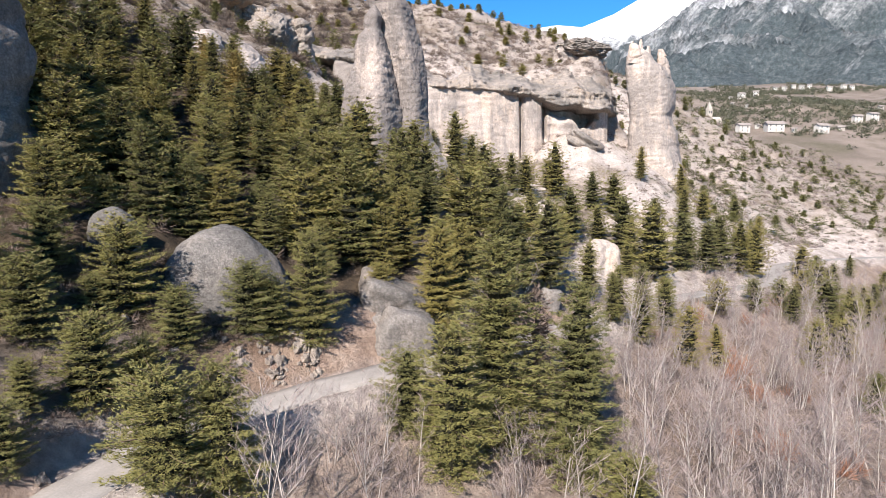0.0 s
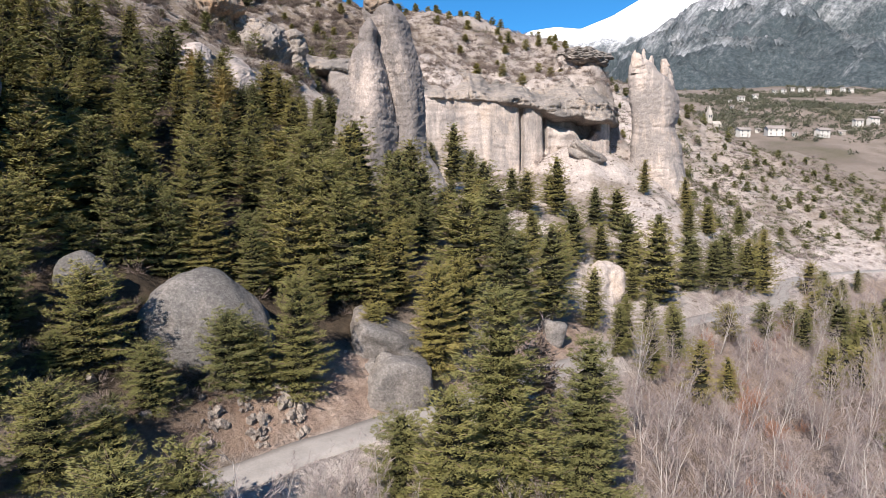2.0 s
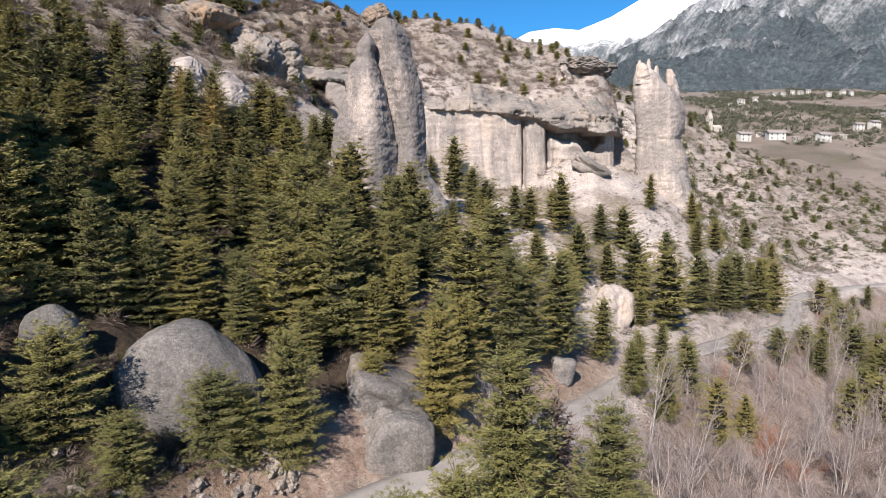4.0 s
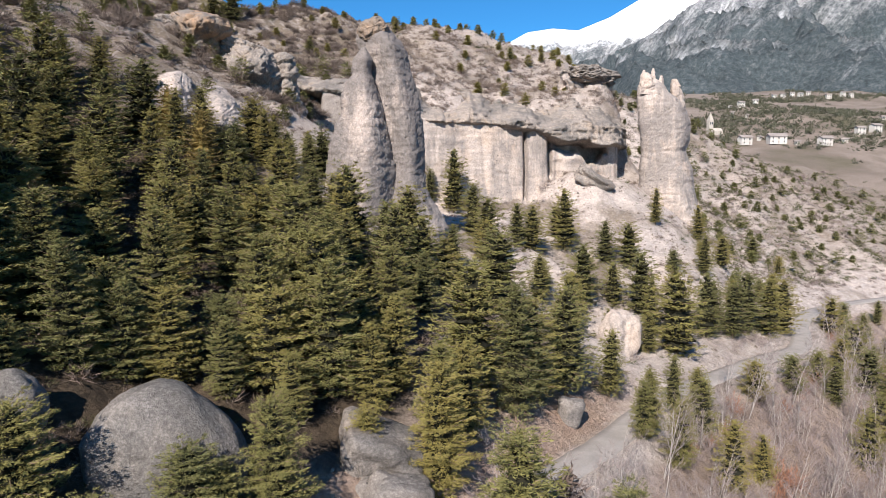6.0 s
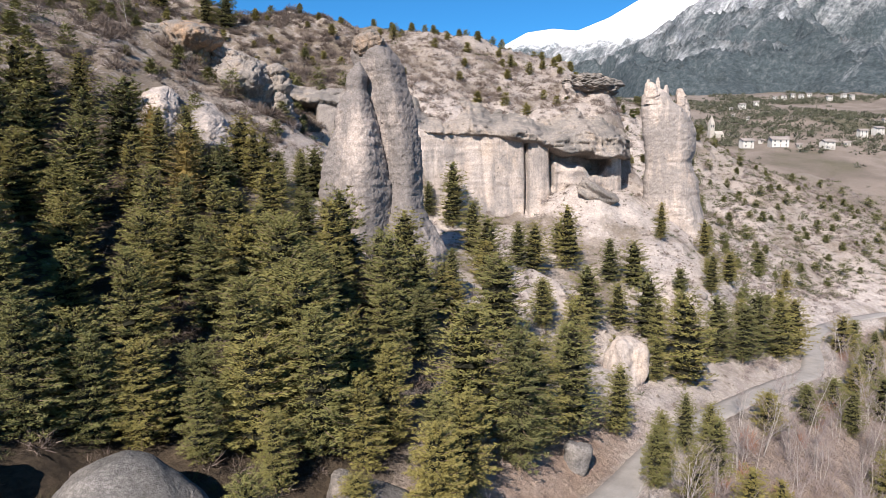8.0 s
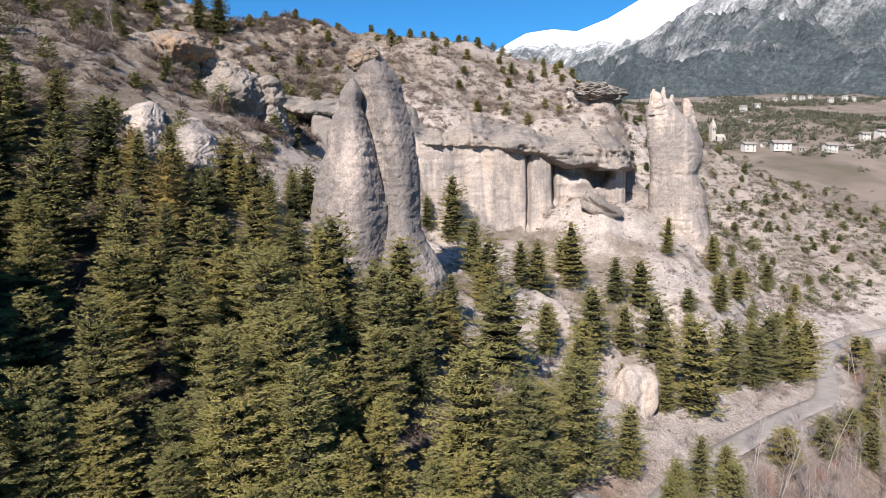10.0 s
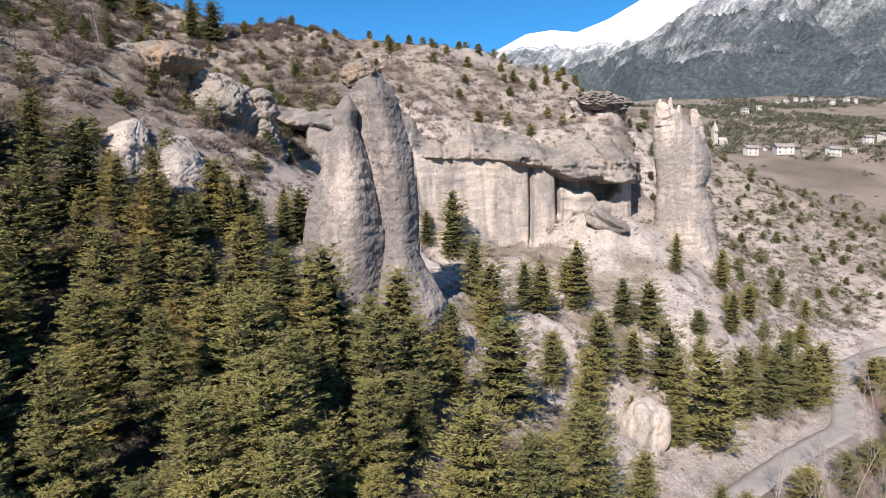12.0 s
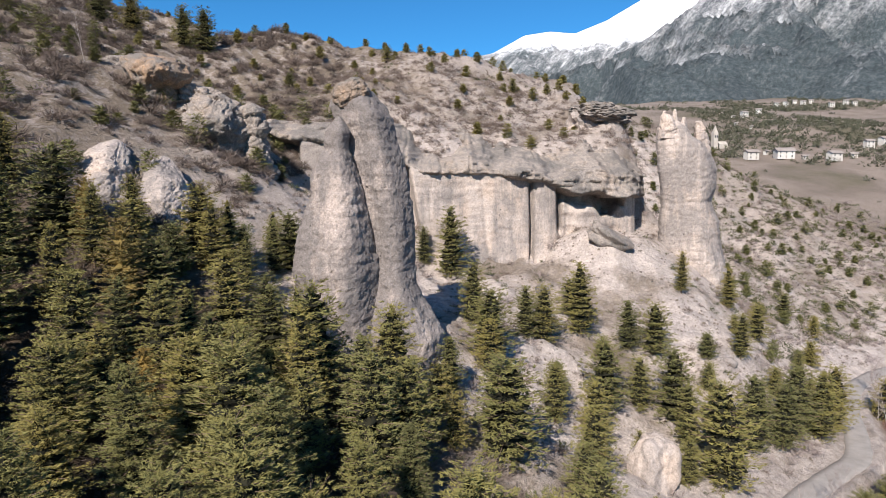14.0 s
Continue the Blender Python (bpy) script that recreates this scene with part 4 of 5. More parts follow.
# ---- trees ----
def pine_mesh(seed, height, radius, bare=0.1, tier=0.62, sprigs=5, blade=0.34, step=0.42, taper=0.7, core=0.5, open_top=0.0):
    """Trunk with limbs in whorls; every limb carries a flat fan of needle sprigs that face outwards and up."""
    r = np.random.RandomState(seed)
    bend = r.uniform(-0.02, 0.02, 2)
    spine = lambda z: np.array([bend[0] * z * z / height * 2, bend[1] * z * z / height * 2, z])
    zs = np.linspace(-0.6, height * 0.97, 9)
    wood = [tube([spine(z) for z in zs], 0.016 * height * (1.02 - np.clip(zs / height, 0, 1)) + 0.015, 5)]
    places, ways, faces_to = [], [], []
    up = np.array([0, 0, 1.0])
    lopsided = r.uniform(0, 6.283)
    z = height * bare
    while z < height * 0.985:
        t = (z - height * bare) / (height * (1 - bare))
        reach = radius * ((1 - t) ** taper) * min(1, 0.62 + 1.6 * t) + 0.22
        n = r.randint(5, 8) if t < 0.85 else 4
        a0 = r.uniform(0, 6.28)
        s0 = spine(z)
        for k in range(n):
            a = a0 + k * 6.283 / n + r.uniform(-0.3, 0.3)
            L = reach * r.uniform(0.80, 1.08) * (1 + 0.10 * math.cos(a - lopsided))
            if r.uniform() < open_top * (0.3 + t):
                continue
            lift = np.interp(t, (0, 0.45, 0.8, 1), (-0.16, 0.04, 0.3, 0.9)) + r.uniform(-0.09, 0.09)
            out, side = np.array([math.cos(a), math.sin(a), 0.0]), np.array([-math.sin(a), math.cos(a), 0.0])
            rise = tier * r.uniform(-0.4, 0.4)
            path = lambda s: s0 + out * s + up * rise + up * (lift * s + 0.13 * s * s / max(L, 0.4))
            if L > 1.0:
                wood.append(tube([path(0), path(L * 0.5), path(L * 0.92)], [0.012 * L + 0.012, 0.008 * L + 0.008, 0.006], 3))
            for s in np.arange(0.34 * L, L + 0.05, step):
                half = 0.42 * (L - s) + 0.20
                for e in np.arange(-half, half + 0.01, step):
                    w = e + r.uniform(-0.12, 0.12)
                    places.append(path(s - 0.35 * abs(w)) + side * w + r.uniform(-0.09, 0.09, 3) - up * 0.10 * abs(w))
                    ways.append(out * 0.9 + side * w * 0.9 + up * 0.22)
                    faces_to.append(out * 0.55 + side * 0.35 * w + up * 0.72)
        z += tier * r.uniform(0.75, 1.25) * (1 - 0.4 * t)
    for s in np.linspace(0.9, 1, 5):
        for a in (0, 2.1, 4.2):
            places.append(spine(height * s))
            ways.append(np.array([0.5 * math.cos(a), 0.5 * math.sin(a), 1.0]))
            faces_to.append(np.array([math.cos(a), math.sin(a), 0.4]))
    P, W, F = (np.repeat(np.array(q), sprigs, 0) for q in (places, ways, faces_to))
    n = len(P)
    P = P + r.normal(0, 0.10, (n, 3)) * (1, 1, 0.55)
    D = W / (np.linalg.norm(W, axis=1)[:, None] + 1e-6) + r.normal(0, 0.5, (n, 3)) * (1, 1, 0.5)
    D /= np.linalg.norm(D, axis=1)[:, None]
    S = np.cross(D, F + r.normal(0, 0.26, (n, 3)))
    S /= np.linalg.norm(S, axis=1)[:, None] + 1e-6
    ln, wd = blade * r.uniform(0.7, 1.35, (n, 1)), blade * r.uniform(0.11, 0.18, (n, 1))
    P = P - D * ln * 0.4
    v = np.stack([P - S * wd, P + S * wd, P + D * ln], 1).reshape(-1, 3)
    # dark core: closes the crown and paints the shade between its tiers
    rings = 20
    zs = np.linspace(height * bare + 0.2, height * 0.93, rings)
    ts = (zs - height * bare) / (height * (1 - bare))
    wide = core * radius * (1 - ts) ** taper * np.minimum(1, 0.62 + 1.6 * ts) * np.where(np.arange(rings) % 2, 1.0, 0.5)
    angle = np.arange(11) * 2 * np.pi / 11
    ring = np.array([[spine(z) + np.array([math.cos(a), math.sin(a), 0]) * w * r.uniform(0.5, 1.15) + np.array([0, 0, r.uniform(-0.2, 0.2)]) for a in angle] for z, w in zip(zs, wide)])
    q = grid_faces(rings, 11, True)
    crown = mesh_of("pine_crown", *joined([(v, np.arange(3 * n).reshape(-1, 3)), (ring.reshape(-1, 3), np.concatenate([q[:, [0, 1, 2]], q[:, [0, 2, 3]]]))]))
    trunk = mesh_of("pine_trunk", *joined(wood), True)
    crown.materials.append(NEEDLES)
    crown.materials.append(CORE_SHADE)
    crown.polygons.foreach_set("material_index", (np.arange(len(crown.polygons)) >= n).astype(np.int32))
    trunk.materials.append(BARK)
    return trunk, crown


CORE_VERTS = 20 * 11
SIZES = ((9, 3.2, 0.06), (10, 3.3, 0.10), (8, 3.2, 0.05), (11, 3.2, 0.12), (9.5, 2.9, 0.08), (7, 2.9, 0.04), (6.5, 3.0, 0.04))
TAPERS = (0.46, 0.42, 0.38, 0.48, 0.52, 0.42, 0.36)
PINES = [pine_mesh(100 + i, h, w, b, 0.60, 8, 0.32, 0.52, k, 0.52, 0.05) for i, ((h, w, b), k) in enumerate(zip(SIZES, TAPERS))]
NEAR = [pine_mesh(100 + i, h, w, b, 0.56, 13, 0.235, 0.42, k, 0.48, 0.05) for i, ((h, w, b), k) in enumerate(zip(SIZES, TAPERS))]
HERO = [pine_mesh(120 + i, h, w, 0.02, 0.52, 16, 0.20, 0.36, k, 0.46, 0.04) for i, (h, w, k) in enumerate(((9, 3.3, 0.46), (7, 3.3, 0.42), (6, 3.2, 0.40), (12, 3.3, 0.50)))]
HERO_H = (9, 7, 6, 12)
PINE_H = [h for h, _, _ in SIZES]
SMALL = [pine_mesh(140 + i, h, w, 0.03, 0.42, 8, 0.26, 0.38, 0.44) for i, (h, w) in enumerate(((4, 1.8), (5, 2.2), (3.2, 1.6)))]
SMALL_H = (4, 5, 3.2)
FIRST = {}


def put_tree(key, parts, x, y, scale, turn, label, category, group, sink=0.15, name="pine_tree", z=None, wide=1.0):
    m = pose(x, y, float(ground_z(x, y)) - sink if z is None else z, 0, 0, turn) @ Matrix.Diagonal((scale * wide, scale * wide, scale, 1))
    if key in FIRST:
        ob = copy_thing(FIRST[key], m)
        ob.matrix_basis = m
    else:
        ob = FIRST[key] = empty(name, m, "", category, group)
        for part_name, me in zip(("trunk", "crown"), parts):
            child = new(part_name, me)
            child.parent = ob
    return tagged(ob, label, category, group)


def pine(x, y, h, label="Scots pine with a dense olive-green crown", broad=False):
    pool, tall, key = (SMALL, SMALL_H, "s") if h < 5.2 else (NEAR, PINE_H, "n") if y < 74 and -48 < x < 26 else (PINES, PINE_H, "p")
    i = random.randrange(len(pool))
    if broad and y < 60:
        pool, tall, key = HERO, HERO_H, "h"
        i = min(range(4), key=lambda k: abs(HERO_H[k] - h))
    put_tree(key + str(i), pool[i], x, y, h / tall[i], random.uniform(0, 360), label, "pine", "pines on the slope", wide=(1.1 if key == "h" and -1 < x < 11 and y < 43 else 0.95 if key == "h" else 1.08) + 0.1 * math.sin(7 * x + 3 * y))


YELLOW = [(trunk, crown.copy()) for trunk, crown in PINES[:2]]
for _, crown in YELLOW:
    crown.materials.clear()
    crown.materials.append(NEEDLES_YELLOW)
    crown.materials.append(CORE_SHADE)


def scatter(count, box, keep, gap, seed):
    """Places at random in a box, no closer than gap, where keep(x, y) holds."""
    r = np.random.RandomState(seed)
    out = []
    for _ in range(count):
        x, y = r.uniform(box[0], box[1]), r.uniform(box[2], box[3])
        if r.uniform() < keep(x, y) and all((x - a) ** 2 + (y - b) ** 2 > gap * gap for a, b in out):
            out.append((x, y))
    return out


PINES_BY_CLIFF = [(22.5, 122.0, 10.5), (29.4, 120.8, 7.1), (33.6, 120.7, 7.1), (22.6, 108.3, 8.4), (28.2, 111.2, 6.5), (32.5, 110.0, 9.0), (44.1, 137.3, 7.1), (49.3, 125.3, 7.1),
                  (32.6, 105.3, 8.1), (41.9, 106.6, 9.4), (47.1, 108.5, 8.5), (56.0, 114.5, 9.4), (62.1, 121.2, 8.8), (6.5, 102.6, 6.3), (6.8, 87.1, 9.0), (1.8, 84.9, 5.4),
                  (2.6, 141.0, 12.3), (5.2, 115.1, 7.9), (-2.4, 143.5, 6.8), (-4.7, 90.9, 5.5), (12.8, 114.7, 6.9), (15.6, 116.6, 7.5), (22.0, 127.3, 5.6), (15.6, 105.7, 4.4), (42.1, 121.5, 3.5),
                  (78.0, 163.7, 5.1), (82.8, 160.2, 4.4)]
PINES_IN_WOOD = [(-13.1, 57.0, 7.5), (-15.6, 54.4, 5.4), (-22.4, 53.8, 6.8), (-19.9, 55.1, 6.8), (-4.0, 61.3, 7.5), (6.6, 65.8, 11.5), (2.3, 66.6, 10.3), (13.0, 74.6, 11.0), (-0.1, 58.9, 7.0),
                 (-10.7, 62.7, 8.7), (34.0, 97.9, 11.0), (44.0, 109.5, 7.5), (51.4, 113.4, 9.0), (6.1, 89.6, 8.1), (6.8, 106.1, 8.9), (-7.8, 64.1, 6.4), (19.0, 79.5, 7.4),
                 (-5.6, 58.2, 6.8), (-10.9, 54.2, 5.0), (1.7, 60.0, 7.3), (-5.1, 75.9, 9.6), (-10.9, 68.5, 8.4), (29.5, 97.0, 5.5)]
PINES_BY_ROAD = [(-0.4, 54.4, 8.6), (-10.2, 46.6, 8.2), (-14.6, 44.8, 5.0), (-13.0, 45.4, 4.0), (-18.4, 41.4, 3.9), (-22.5, 42.0, 5.8), (-23.7, 54.9, 7.1), (-27.1, 48.6, 3.0), (-20.8, 34.6, 5.0), (-18.6, 36.8, 4.0),
                 (-27.0, 41.1, 4.4), (-23.4, 40.3, 2.6), (-17.3, 58.4, 5.1), (-5.6, 53.6, 3.2), (-28.5, 36.5, 6.6), (-29.1, 44.8, 5.7), (-25.4, 36.6, 4.8), (8.5, 70.5, 9.5), (-22.6, 31.6, 2.6), (-21.8, 28.4, 3.2)]
PINES_BELOW = [(9.6, 41.7, 13.0), (4.0, 41.8, 13.3), (0.7, 37.9, 9.3), (12.0, 37.0, 5.4), (-2.3, 40.0, 5.0), (-11.9, 31.5, 6.8), (-14.4, 30.2, 6.0), (25.6, 77.6, 6.0), (19.5, 69.5, 5.5),
               (21.0, 71.5, 6.0), (29.5, 80.5, 5.0)]
PINES_ON_CREST = [(-78.0, 176.0, 8.5), (-71.5, 178.0, 8.0), (-60.5, 180.0, 9.5), (-55.5, 181.0, 9.0), (-12.6, 190.6, 4.0), (19.5, 186.4, 3.2), (-33.5, 172.8, 2.9)]
placed = []
for spots in (PINES_BY_CLIFF, PINES_IN_WOOD, PINES_BY_ROAD, PINES_BELOW, PINES_ON_CREST):
    for x, y, h in spots:
        pine(x, y, h * 1.08, broad=spots is PINES_BY_ROAD or spots is PINES_BELOW)
        placed.append((x, y))


for i, (x, y, h) in enumerate(((-27.3, 82.2, 8.5), (-33.5, 88.0, 7.0), (-22.0, 74.0, 6.0))):
    placed.append((x, y))
    put_tree("y" + str(i % 2), YELLOW[i % 2], x, y, h / PINE_H[i % 2], 70 * i, "pine with yellowing orange-tinged needles", "pine", "pines on the slope")


def clear(x, y, gap):
    return all((x - a) ** 2 + (y - b) ** 2 > gap * gap for a, b in placed)


def wooded(x, y):
    """The dense wood on the left slope."""
    d, _ = from_road(x, y)
    if d < 8 or x < -0.75 * y - 3 or not clear(x, y, 3.0) or (x + 16.8) ** 2 + (y - 48.5) ** 2 < 42 or (x + 9) ** 2 + (y - 97) ** 2 < 90 or (-8 < x < 0 and y < 56):
        return 0
    return float(ease(0, -9, x - 0.08 * (y - 60)) * ease(0, -8, y - np.interp(x, (-28, -20), (93, 106))) * (1.0 if (x + 45) ** 2 / 190 + (y - 47) ** 2 / 110 > 1 else 0.0))


def thin_wood(x, y):
    """Scattered pines over the scree and below the cliff."""
    d, _ = from_road(x, y)
    if d < 6 or not clear(x, y, 4.0) or y > np.interp(x, CLIFF_X, CLIFF_Y) - 6 or (x + 9) ** 2 + (y - 97) ** 2 < 110 or (x - 24) ** 2 + (y - 92) ** 2 < 26:
        return 0
    return 0.42 * float(ease(26, 12, d)) + 0.05


def low_wood(x, y):
    """Pines among the bare trees below the road."""
    d, _ = from_road(x, y)
    if d > -4.5 or not clear(x, y, 3.0) or x < 18:
        return 0
    return float(ease(-14, -5, d) * 0.5 + 0.7 * ease(44, 58, x) * ease(-40, -24, d))


for x, y in scatter(3600, (-78, 12, 50, 112), wooded, 4.6, 3):
    placed.append((x, y))
    pine(x, y, random.uniform(7.0, 11.0) if y < 88 else random.uniform(5.0, 7.5))
for x, y in scatter(900, (-30, -11, 74, 103), wooded, 3.2, 4):
    placed.append((x, y))
    pine(x, y, random.uniform(4.5, 7.5))
for x, y in scatter(420, (4, 80, 78, 150), thin_wood, 4.6, 5):
    pine(x, y, random.uniform(3.0, 8.0))
for x, y in scatter(900, (-16, 120, 26, 150), low_wood, 4.0, 8):
    placed.append((x, y))
    pine(x, y, random.uniform(4.5, 7.5))


def hill_scrub(x, y):
    d, _ = from_road(x, y)
    return 0 if d < 12 or not clear(x, y, 3) else 1


def joined_pines(name, spots, low, high, label, seed):
    """Many small bushy pines as one mass."""
    r = np.random.RandomState(seed)
    shapes = []
    for _, crown in SMALL:
        co = np.empty(len(crown.vertices) * 3, np.float32)
        crown.vertices.foreach_get("co", co)
        shapes.append(co[:-3 * CORE_VERTS].reshape(-1, 3, 3))
    verts = []
    for x, y in spots:
        i = r.randint(len(shapes))
        s, a = r.uniform(low, high) / SMALL_H[i], r.uniform(0, 6.283)
        tri = shapes[i][r.uniform(0, 1, len(shapes[i])) < 0.16] * s
        turn = np.array([[math.cos(a), math.sin(a), 0], [-math.sin(a), math.cos(a), 0], [0, 0, 0.85]])
        mid = tri.mean(1, keepdims=True)
        tri = (mid + (tri - mid) * 2.2 / max(s, 0.6)) @ turn
        verts.append(tri.reshape(-1, 3) + (x, y, float(ground_z(x, y)) - 0.1))
    v = np.concatenate(verts)
    thing(name, mesh_of(name, v, np.arange(len(v)).reshape(-1, 3)), NEEDLES, label, "pines", kind="stuff")


joined_pines("slope_pines", scatter(640, (58, 200, 118, 245), hill_scrub, 4.0, 12), 1.4, 4.6, "small bushy pines dotted over the dry slope", 401)
joined_pines("cliff_top_pines", scatter(420, (-100, 60, 160, 225), lambda x, y: 0 if y < np.interp(x, CLIFF_X, CLIFF_Y) + 8 else 0.6, 4.5, 14), 1.4, 3.6, "small bushy pines above the cliff", 402)
joined_pines("upper_slope_pines", scatter(260, (-110, -20, 88, 165), lambda x, y: 0.8 if (x + 9) ** 2 + (y - 97) ** 2 > 110 else 0, 4, 15), 1.6, 5.0, "small dark pines on the upper slope", 403)


# bare trees and scrub
def bare_mesh(seed, height, stems, spread_out, twig=1.0):
    """Leafless tree: stems, limbs and a haze of fine twigs."""
    r = np.random.RandomState(seed)
    wood, fine = [], []

    def limb(p, way, length, thick, depth):
        pts, w = [p], way
        for _ in range(4):
            w = w + r.normal(0, 0.09, 3) + np.array([0, 0, 0.06])
            w = w / np.linalg.norm(w)
            pts.append(pts[-1] + w * length / 4)
        if depth < 2:
            wood.append(tube(pts, np.linspace(thick, thick * 0.35, 5), 4 if depth == 0 else 3))
        else:
            side = np.cross(w, r.normal(0, 1, 3))
            side = side / np.linalg.norm(side) * max(0.8 * thick, 0.010)
            fine.append((np.array([pts[0] - side, pts[0] + side, pts[2] + side * 0.8, pts[4]]), np.array([[0, 1, 2], [0, 2, 3]])))
        if depth < 3:
            n = (13, 7, 5)[depth]
            for t in np.linspace(0.28 if depth == 0 else 0.3, 0.98, n):
                k = min(int(t * 4), 3)
                at = pts[k] + (pts[k + 1] - pts[k]) * (t * 4 - k)
                a = r.uniform(0, 6.283)
                out = np.array([math.cos(a), math.sin(a), 0]) * r.uniform(0.5, 0.9) + w * 0.8
                limb(at, out / np.linalg.norm(out), length * r.uniform(0.24, 0.44) * (1.15 - 0.5 * t), thick * 0.42 * (1.1 - 0.6 * t), depth + 1)

    for s in range(stems):
        a = r.uniform(0, 6.283)
        lean = np.array([math.cos(a) * spread_out, math.sin(a) * spread_out, 1.0])
        limb(np.array([math.cos(a), math.sin(a), -1.2]) * 0.25, lean / np.linalg.norm(lean), height * r.uniform(0.8, 1.0), 0.0055 * height, 0)
    trunk, crown = mesh_of("bare_trunk", *joined(wood), True), mesh_of("bare_crown", *joined(fine), True)
    trunk.materials.append(BARK_PALE)
    crown.materials.append(TWIGS)
    return trunk, crown


BARE = [bare_mesh(200 + i, h, n, s) for i, (h, n, s) in enumerate(((9, 1, 0.03), (8, 2, 0.08), (7, 3, 0.12), (9.5, 1, 0.05), (6.5, 4, 0.16)))]


def bare(x, y, scale, label="leafless birch with pale bark and fine twigs"):
    i = random.randrange(len(BARE))
    put_tree("b" + str(i), BARE[i], x, y, scale, random.uniform(0, 360), label, "bare tree", "bare trees below the road", name="bare_tree")


def bare_wood(x, y):
    d, _ = from_road(x, y)
    if d > -3.4 or not clear(x, y, 2.2):
        return 0
    return float(0.9 * ease(110, 85, x) + 0.15)


DEAD = pine_mesh(170, 5, 0.9, 0.05, 0.42, 5, 0.3, 0.34, 0.6, 0.2)
DEAD[1].materials.clear()
DEAD[1].materials.append(SHRUB)
DEAD[1].materials.append(CORE_SHADE)
put_tree("d", DEAD, 7.4, 46.4, 2.0, 20, "slim dark dead conifer below the road", "dead tree", "", name="dead_tree")
for x, y, k in ((-8.8, 34.5, 0.72), (-6.8, 36.0, 0.8), (-5.0, 36.6, 0.85), (-3.4, 37.6, 0.9), (-1.6, 36.2, 0.7), (-9.9, 33.0, 0.62), (6.2, 42.6, 0.8), (8.4, 44.4, 0.7), (7.4, 40.6, 0.65), (16.5, 52.0, 0.9), (17.5, 55.5, 1.0), (20.0, 56.0, 1.0)):
    bare(x, y, k)
    placed.append((x, y))
bare(-55.4, 129.1, 1.0, "leafless pale tree on the upper slope")
for x, y in scatter(1800, (-10, 120, 28, 140), bare_wood, 2.6, 21):
    bare(x, y, random.uniform(0.7, 1.3))


def tufts(places, sizes, blades, seed, flat=0.6, thin=0.1, wild=0.5):
    """Low scrub: at each place a dome of thin blades."""
    r = np.random.RandomState(seed)
    P, S = np.repeat(places, blades, 0), np.repeat(sizes, blades)[:, None]
    n = len(P)
    a, e = r.uniform(0, 6.283, n), np.arccos(r.uniform(0.0, 1.0, n))
    D = np.stack([np.sin(e) * np.cos(a), np.sin(e) * np.sin(a), np.cos(e) * flat + 0.1], -1)
    B = P + D * S * r.uniform(0.15, 0.75, (n, 1))
    D2 = D + r.normal(0, wild, (n, 3))
    D2 /= np.linalg.norm(D2, axis=1)[:, None]
    W = np.cross(D2, r.normal(0, 1, (n, 3)))
    W /= np.linalg.norm(W, axis=1)[:, None] + 1e-6
    L = S * r.uniform(0.3, 0.6, (n, 1))
    v = np.stack([B - W * L * thin, B + W * L * thin, B + D2 * L], 1).reshape(-1, 3)
    return v, np.arange(3 * n).reshape(-1, 3)


def scrub(name, count, box, keep, size, blades, material, label, seed, thin=0.1, flat=0.6, wild=0.5):
    r = np.random.RandomState(seed)
    x, y = r.uniform(box[0], box[1], count), r.uniform(box[2], box[3], count)
    d, _ = from_road(x, y)
    ok = (r.uniform(0, 1, count) < keep(x, y, d)) & (np.abs(d) > 3.2)
    x, y = x[ok], y[ok]
    places = np.stack([x, y, ground_z(x, y) - 0.05], -1)
    thing(name, mesh_of(name, *tufts(places, r.uniform(size[0], size[1], len(x)) * r.uniform(0.6, 1.3, len(x)), blades, seed, flat, thin, wild)), material, label, "scrub", kind="stuff")


clumped = lambda x, y, s, cut: ease(cut, cut + 0.35, fbm(x / 9, y / 9, 0, 3, s))
scrub("brown_scrub", 7000, (-110, 190, 40, 245), lambda x, y, d: (d > 2) * (0.12 + 0.8 * clumped(x, y, 61, -0.05)) * np.clip(ease(-30, 20, x + 0.5 * (y - 60)) + ease(88, 105, y), 0, 1), (0.4, 1.2), 110, SHRUB, "low brown leafless scrub on the scree", 301, 0.05)
scrub("mauve_scrub", 3600, (-110, 200, 60, 245), lambda x, y, d: (d > 3) * (0.05 + 0.9 * clumped(x, y, 63, 0.05)) * np.clip(ease(0, 30, x) + ease(88, 105, y), 0, 1), (0.6, 1.7), 60, TWIGS_DARK, "greyish leafless bushes on the slope", 305)
scrub("green_scrub", 3600, (-110, 200, 60, 245), lambda x, y, d: (d > 6) * (0.08 + clumped(x, y, 67, 0.1)), (0.4, 1.3), 60, SHRUB_GREEN, "low green juniper scrub on the slope", 302, 0.07)
scrub("slope_thicket", 4400, (-115, -24, 88, 215), lambda x, y, d: 0.3 + clumped(x, y, 91, 0.0), (0.7, 2.0), 190, SHRUB, "dark brown leafless thicket on the upper slope", 306, 0.055, 0.8)
scrub("hillside_scrub", 8500, (54, 200, 112, 250), lambda x, y, d: (d > 9) * (0.35 + 0.8 * clumped(x, y, 68, 0.0)), (0.5, 1.7), 34, SHRUB_GREEN, "olive-green scrub covering the dry hillside", 309)
scrub("hillside_brush", 8500, (54, 200, 112, 250), lambda x, y, d: (d > 7) * (0.35 + 0.8 * clumped(x, y, 69, 0.0)), (0.5, 1.7), 34, TWIGS_DARK, "greyish brown brush covering the dry hillside", 310)
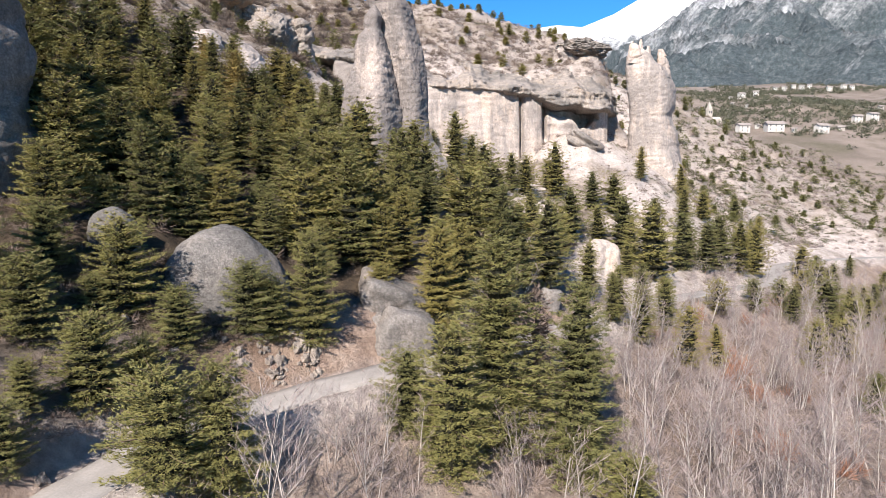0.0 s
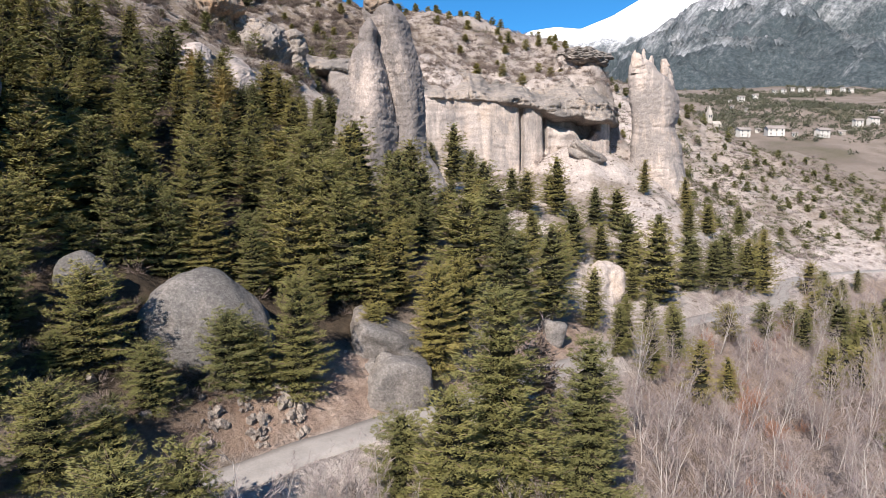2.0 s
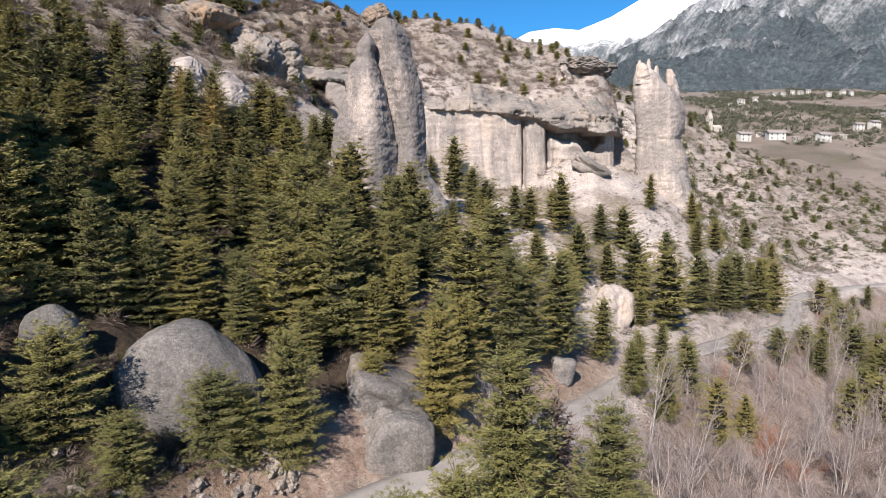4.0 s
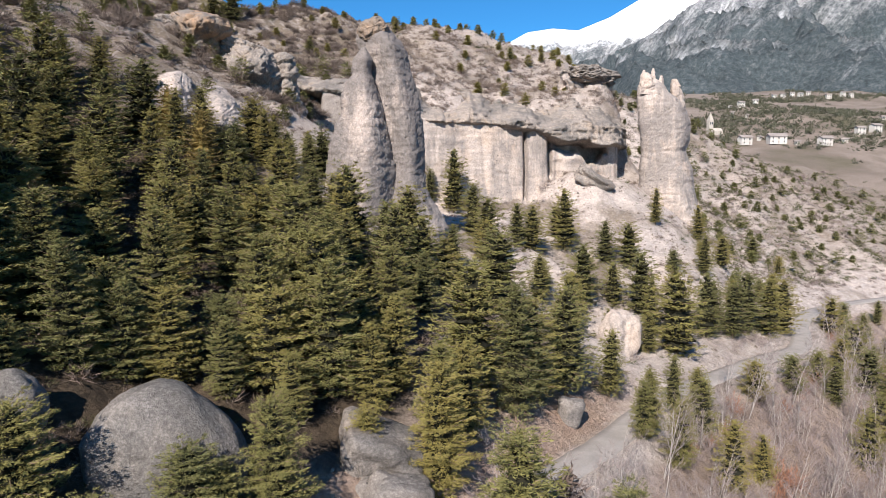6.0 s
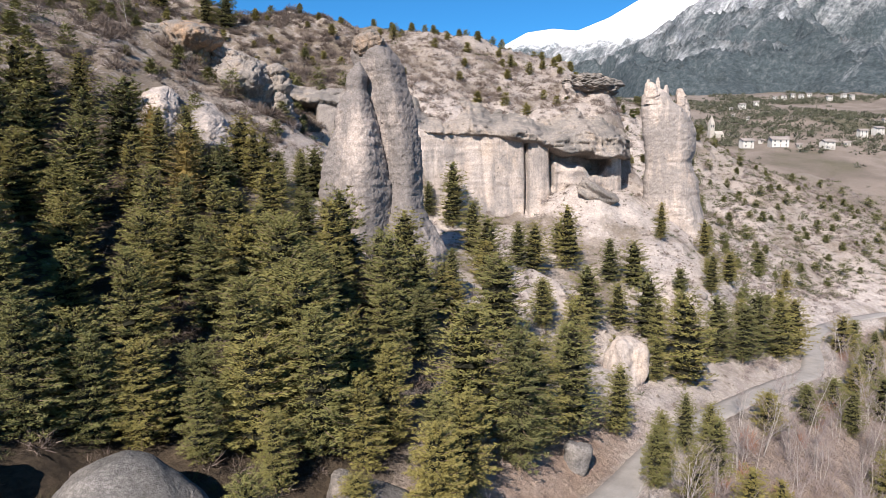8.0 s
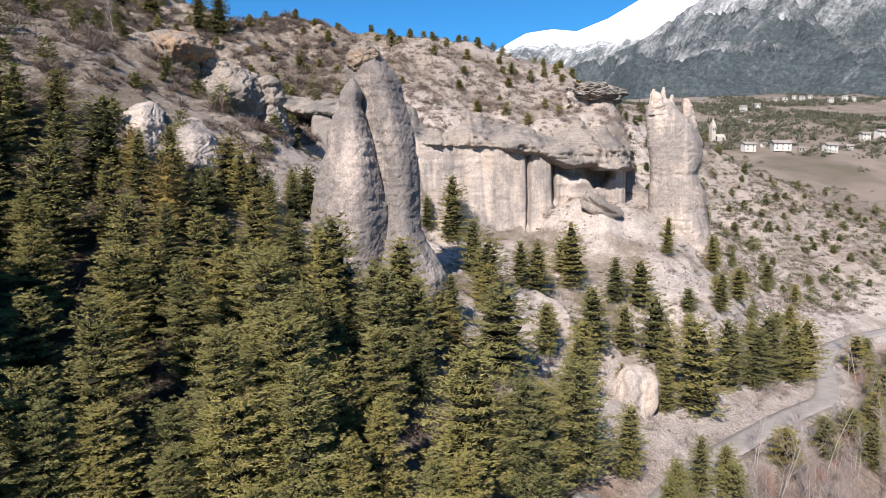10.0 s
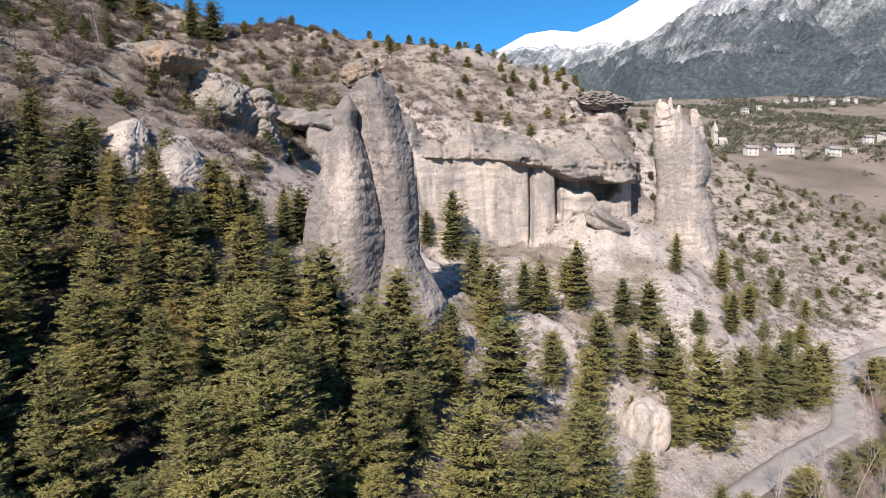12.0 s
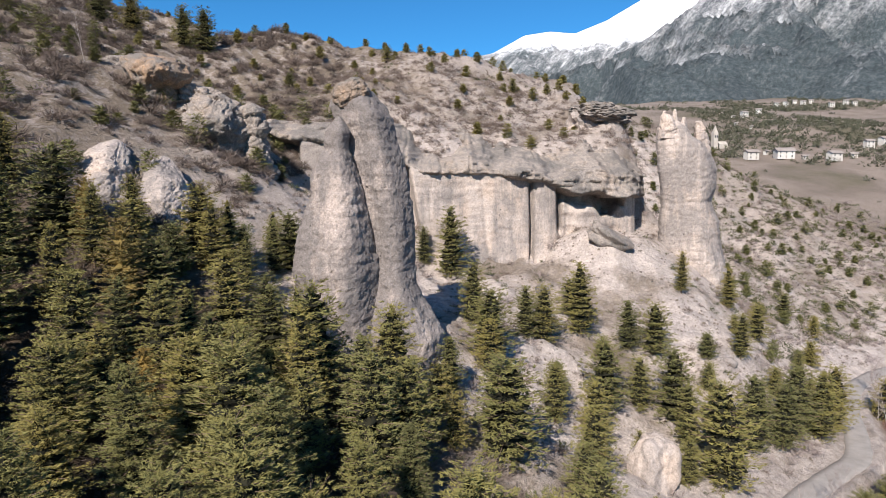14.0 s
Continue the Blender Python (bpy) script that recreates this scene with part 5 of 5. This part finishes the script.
scrub("red_scrub", 1300, (24, 125, 45, 135), lambda x, y, d: (d < -5) * clumped(x, y, 71, 0.0), (0.8, 1.8), 130, TWIGS_RED, "reddish leafless thicket on the valley floor", 303, 0.04, 1.6, 0.3)
scrub("pale_thicket", 5200, (-14, 130, 20, 140), lambda x, y, d: (d < -4) * (0.5 + clumped(x, y, 73, -0.1)), (0.7, 1.6), 90, TWIGS, "pale leafless undergrowth below the road", 304, 0.025, 2.0, 0.28)
scrub("far_woods", 20000, (40, 900, 260, 960), lambda x, y, d: 0.02 + 0.95 * ease(0.10, 0.28, fbm(x / 110, y / 60, 0, 4, 95)), (2.0, 4.5), 22, FAR_TREES, "dark woods and hedges on the far slope", 307, 0.28, 1.1)
scrub("edge_scrub", 500, (-24, 40, 30, 100), lambda x, y, d: (np.abs(d) < 7) * 0.8, (0.25, 0.8), 40, SHRUB, "dry brown weeds along the road", 308)
scrub("bank_brush", 900, (-36, -13, 26, 47), lambda x, y, d: (d > 3.2) * 0.7, (0.3, 0.9), 90, SHRUB, "dark brown brush on the bank above the road", 311, 0.05, 1.0)
scrub("bank_greens", 160, (-36, -13, 26, 47), lambda x, y, d: (d > 3.2) * 0.7, (0.4, 1.0), 130, SHRUB_GREEN, "green bushes on the bank above the road", 312, 0.06)
scrub("ledge_scrub", 4200, (-40, 46, 146, 190), lambda x, y, d: (y > np.interp(x, CLIFF_X, CLIFF_Y) + 2.5) * (0.35 + clumped(x, y, 96, -0.05)), (0.5, 1.5), 100, SHRUB, "brown scrub on the ledges above the cliff", 313, 0.045, 0.8)
scrub("forest_undergrowth", 2600, (-60, 12, 44, 98), lambda x, y, d: (d > 6) * (0.25 + clumped(x, y, 97, -0.1)), (0.5, 1.3), 60, SHRUB, "leafless brown undergrowth between the pines", 314, 0.05, 1.0)
scrub("forest_juniper", 700, (-60, 12, 44, 98), lambda x, y, d: (d > 6) * (0.25 + clumped(x, y, 98, -0.1)), (0.5, 1.2), 70, SHRUB_GREEN, "low green juniper between the pines", 315, 0.06)


def stones(name, count, box, keep, size, material, label, seed):
    """Loose angular stones lying on the ground, as one mass."""
    r = np.random.RandomState(seed)
    x, y = r.uniform(box[0], box[1], count), r.uniform(box[2], box[3], count)
    d, _ = from_road(x, y)
    ok = (r.uniform(0, 1, count) < keep(x, y, d)) & (np.abs(d) > 2.6)
    x, y = x[ok], y[ok]
    n = len(x)
    at = np.stack([x, y, ground_z(x, y)], -1)
    corners = np.array([(a, b, c) for c in (-1, 1) for a, b in ((-1, -1), (1, -1), (1, 1), (-1, 1))], float)
    v = corners[None] * r.uniform(0.3, 1.0, (n, 8, 3))
    v[:, 4:, :2] *= 0.5
    a = r.uniform(0, 6.283, n)
    turn = np.stack([np.stack([np.cos(a), np.sin(a)], -1), np.stack([-np.sin(a), np.cos(a)], -1)], 1)
    v[..., :2] = np.einsum("nij,njk->nik", v[..., :2], turn)
    v *= (size[0] + (size[1] - size[0]) * r.uniform(0, 1, n) ** 3)[:, None, None] * np.array([1.0, 0.8, 0.7])
    v[..., 2] += 0.35 * v[..., :1].max(1)
    f = np.array([(0, 3, 2, 1), (4, 5, 6, 7), (0, 1, 5, 4), (1, 2, 6, 5), (2, 3, 7, 6), (3, 0, 4, 7)])
    faces = (f[None] + 8 * np.arange(n)[:, None, None]).reshape(-1, 4)
    thing(name, mesh_of(name, (v + at[:, None]).reshape(-1, 3), faces), material, label, "stones", kind="stuff")


stones("slope_stones", 9000, (-95, -14, 92, 170), lambda x, y, d: 0.2 + clumped(x, y, 121, -0.1), (0.05, 0.34), SOIL, "broken stones strewn over the upper slope", 321)
stones("scree_stones", 12000, (2, 110, 76, 160), lambda x, y, d: (d > 3) * (0.25 + clumped(x, y, 122, -0.1)), (0.05, 0.32), SOIL, "pale stones scattered over the scree", 322)
stones("ledge_stones", 5000, (-40, 60, 146, 205), lambda x, y, d: (y > np.interp(x, CLIFF_X, CLIFF_Y) + 3) * (0.25 + clumped(x, y, 123, -0.1)), (0.07, 0.4), SOIL, "broken stones on the slope above the cliff", 323)
scrub("roadside_brush", 2600, (20, 150, 66, 190), lambda x, y, d: (d > -12) * (d < 5) * (0.4 + clumped(x, y, 99, -0.1)), (0.6, 1.6), 90, TWIGS, "pale leafless brush along the road", 316, 0.035, 1.4, 0.35)
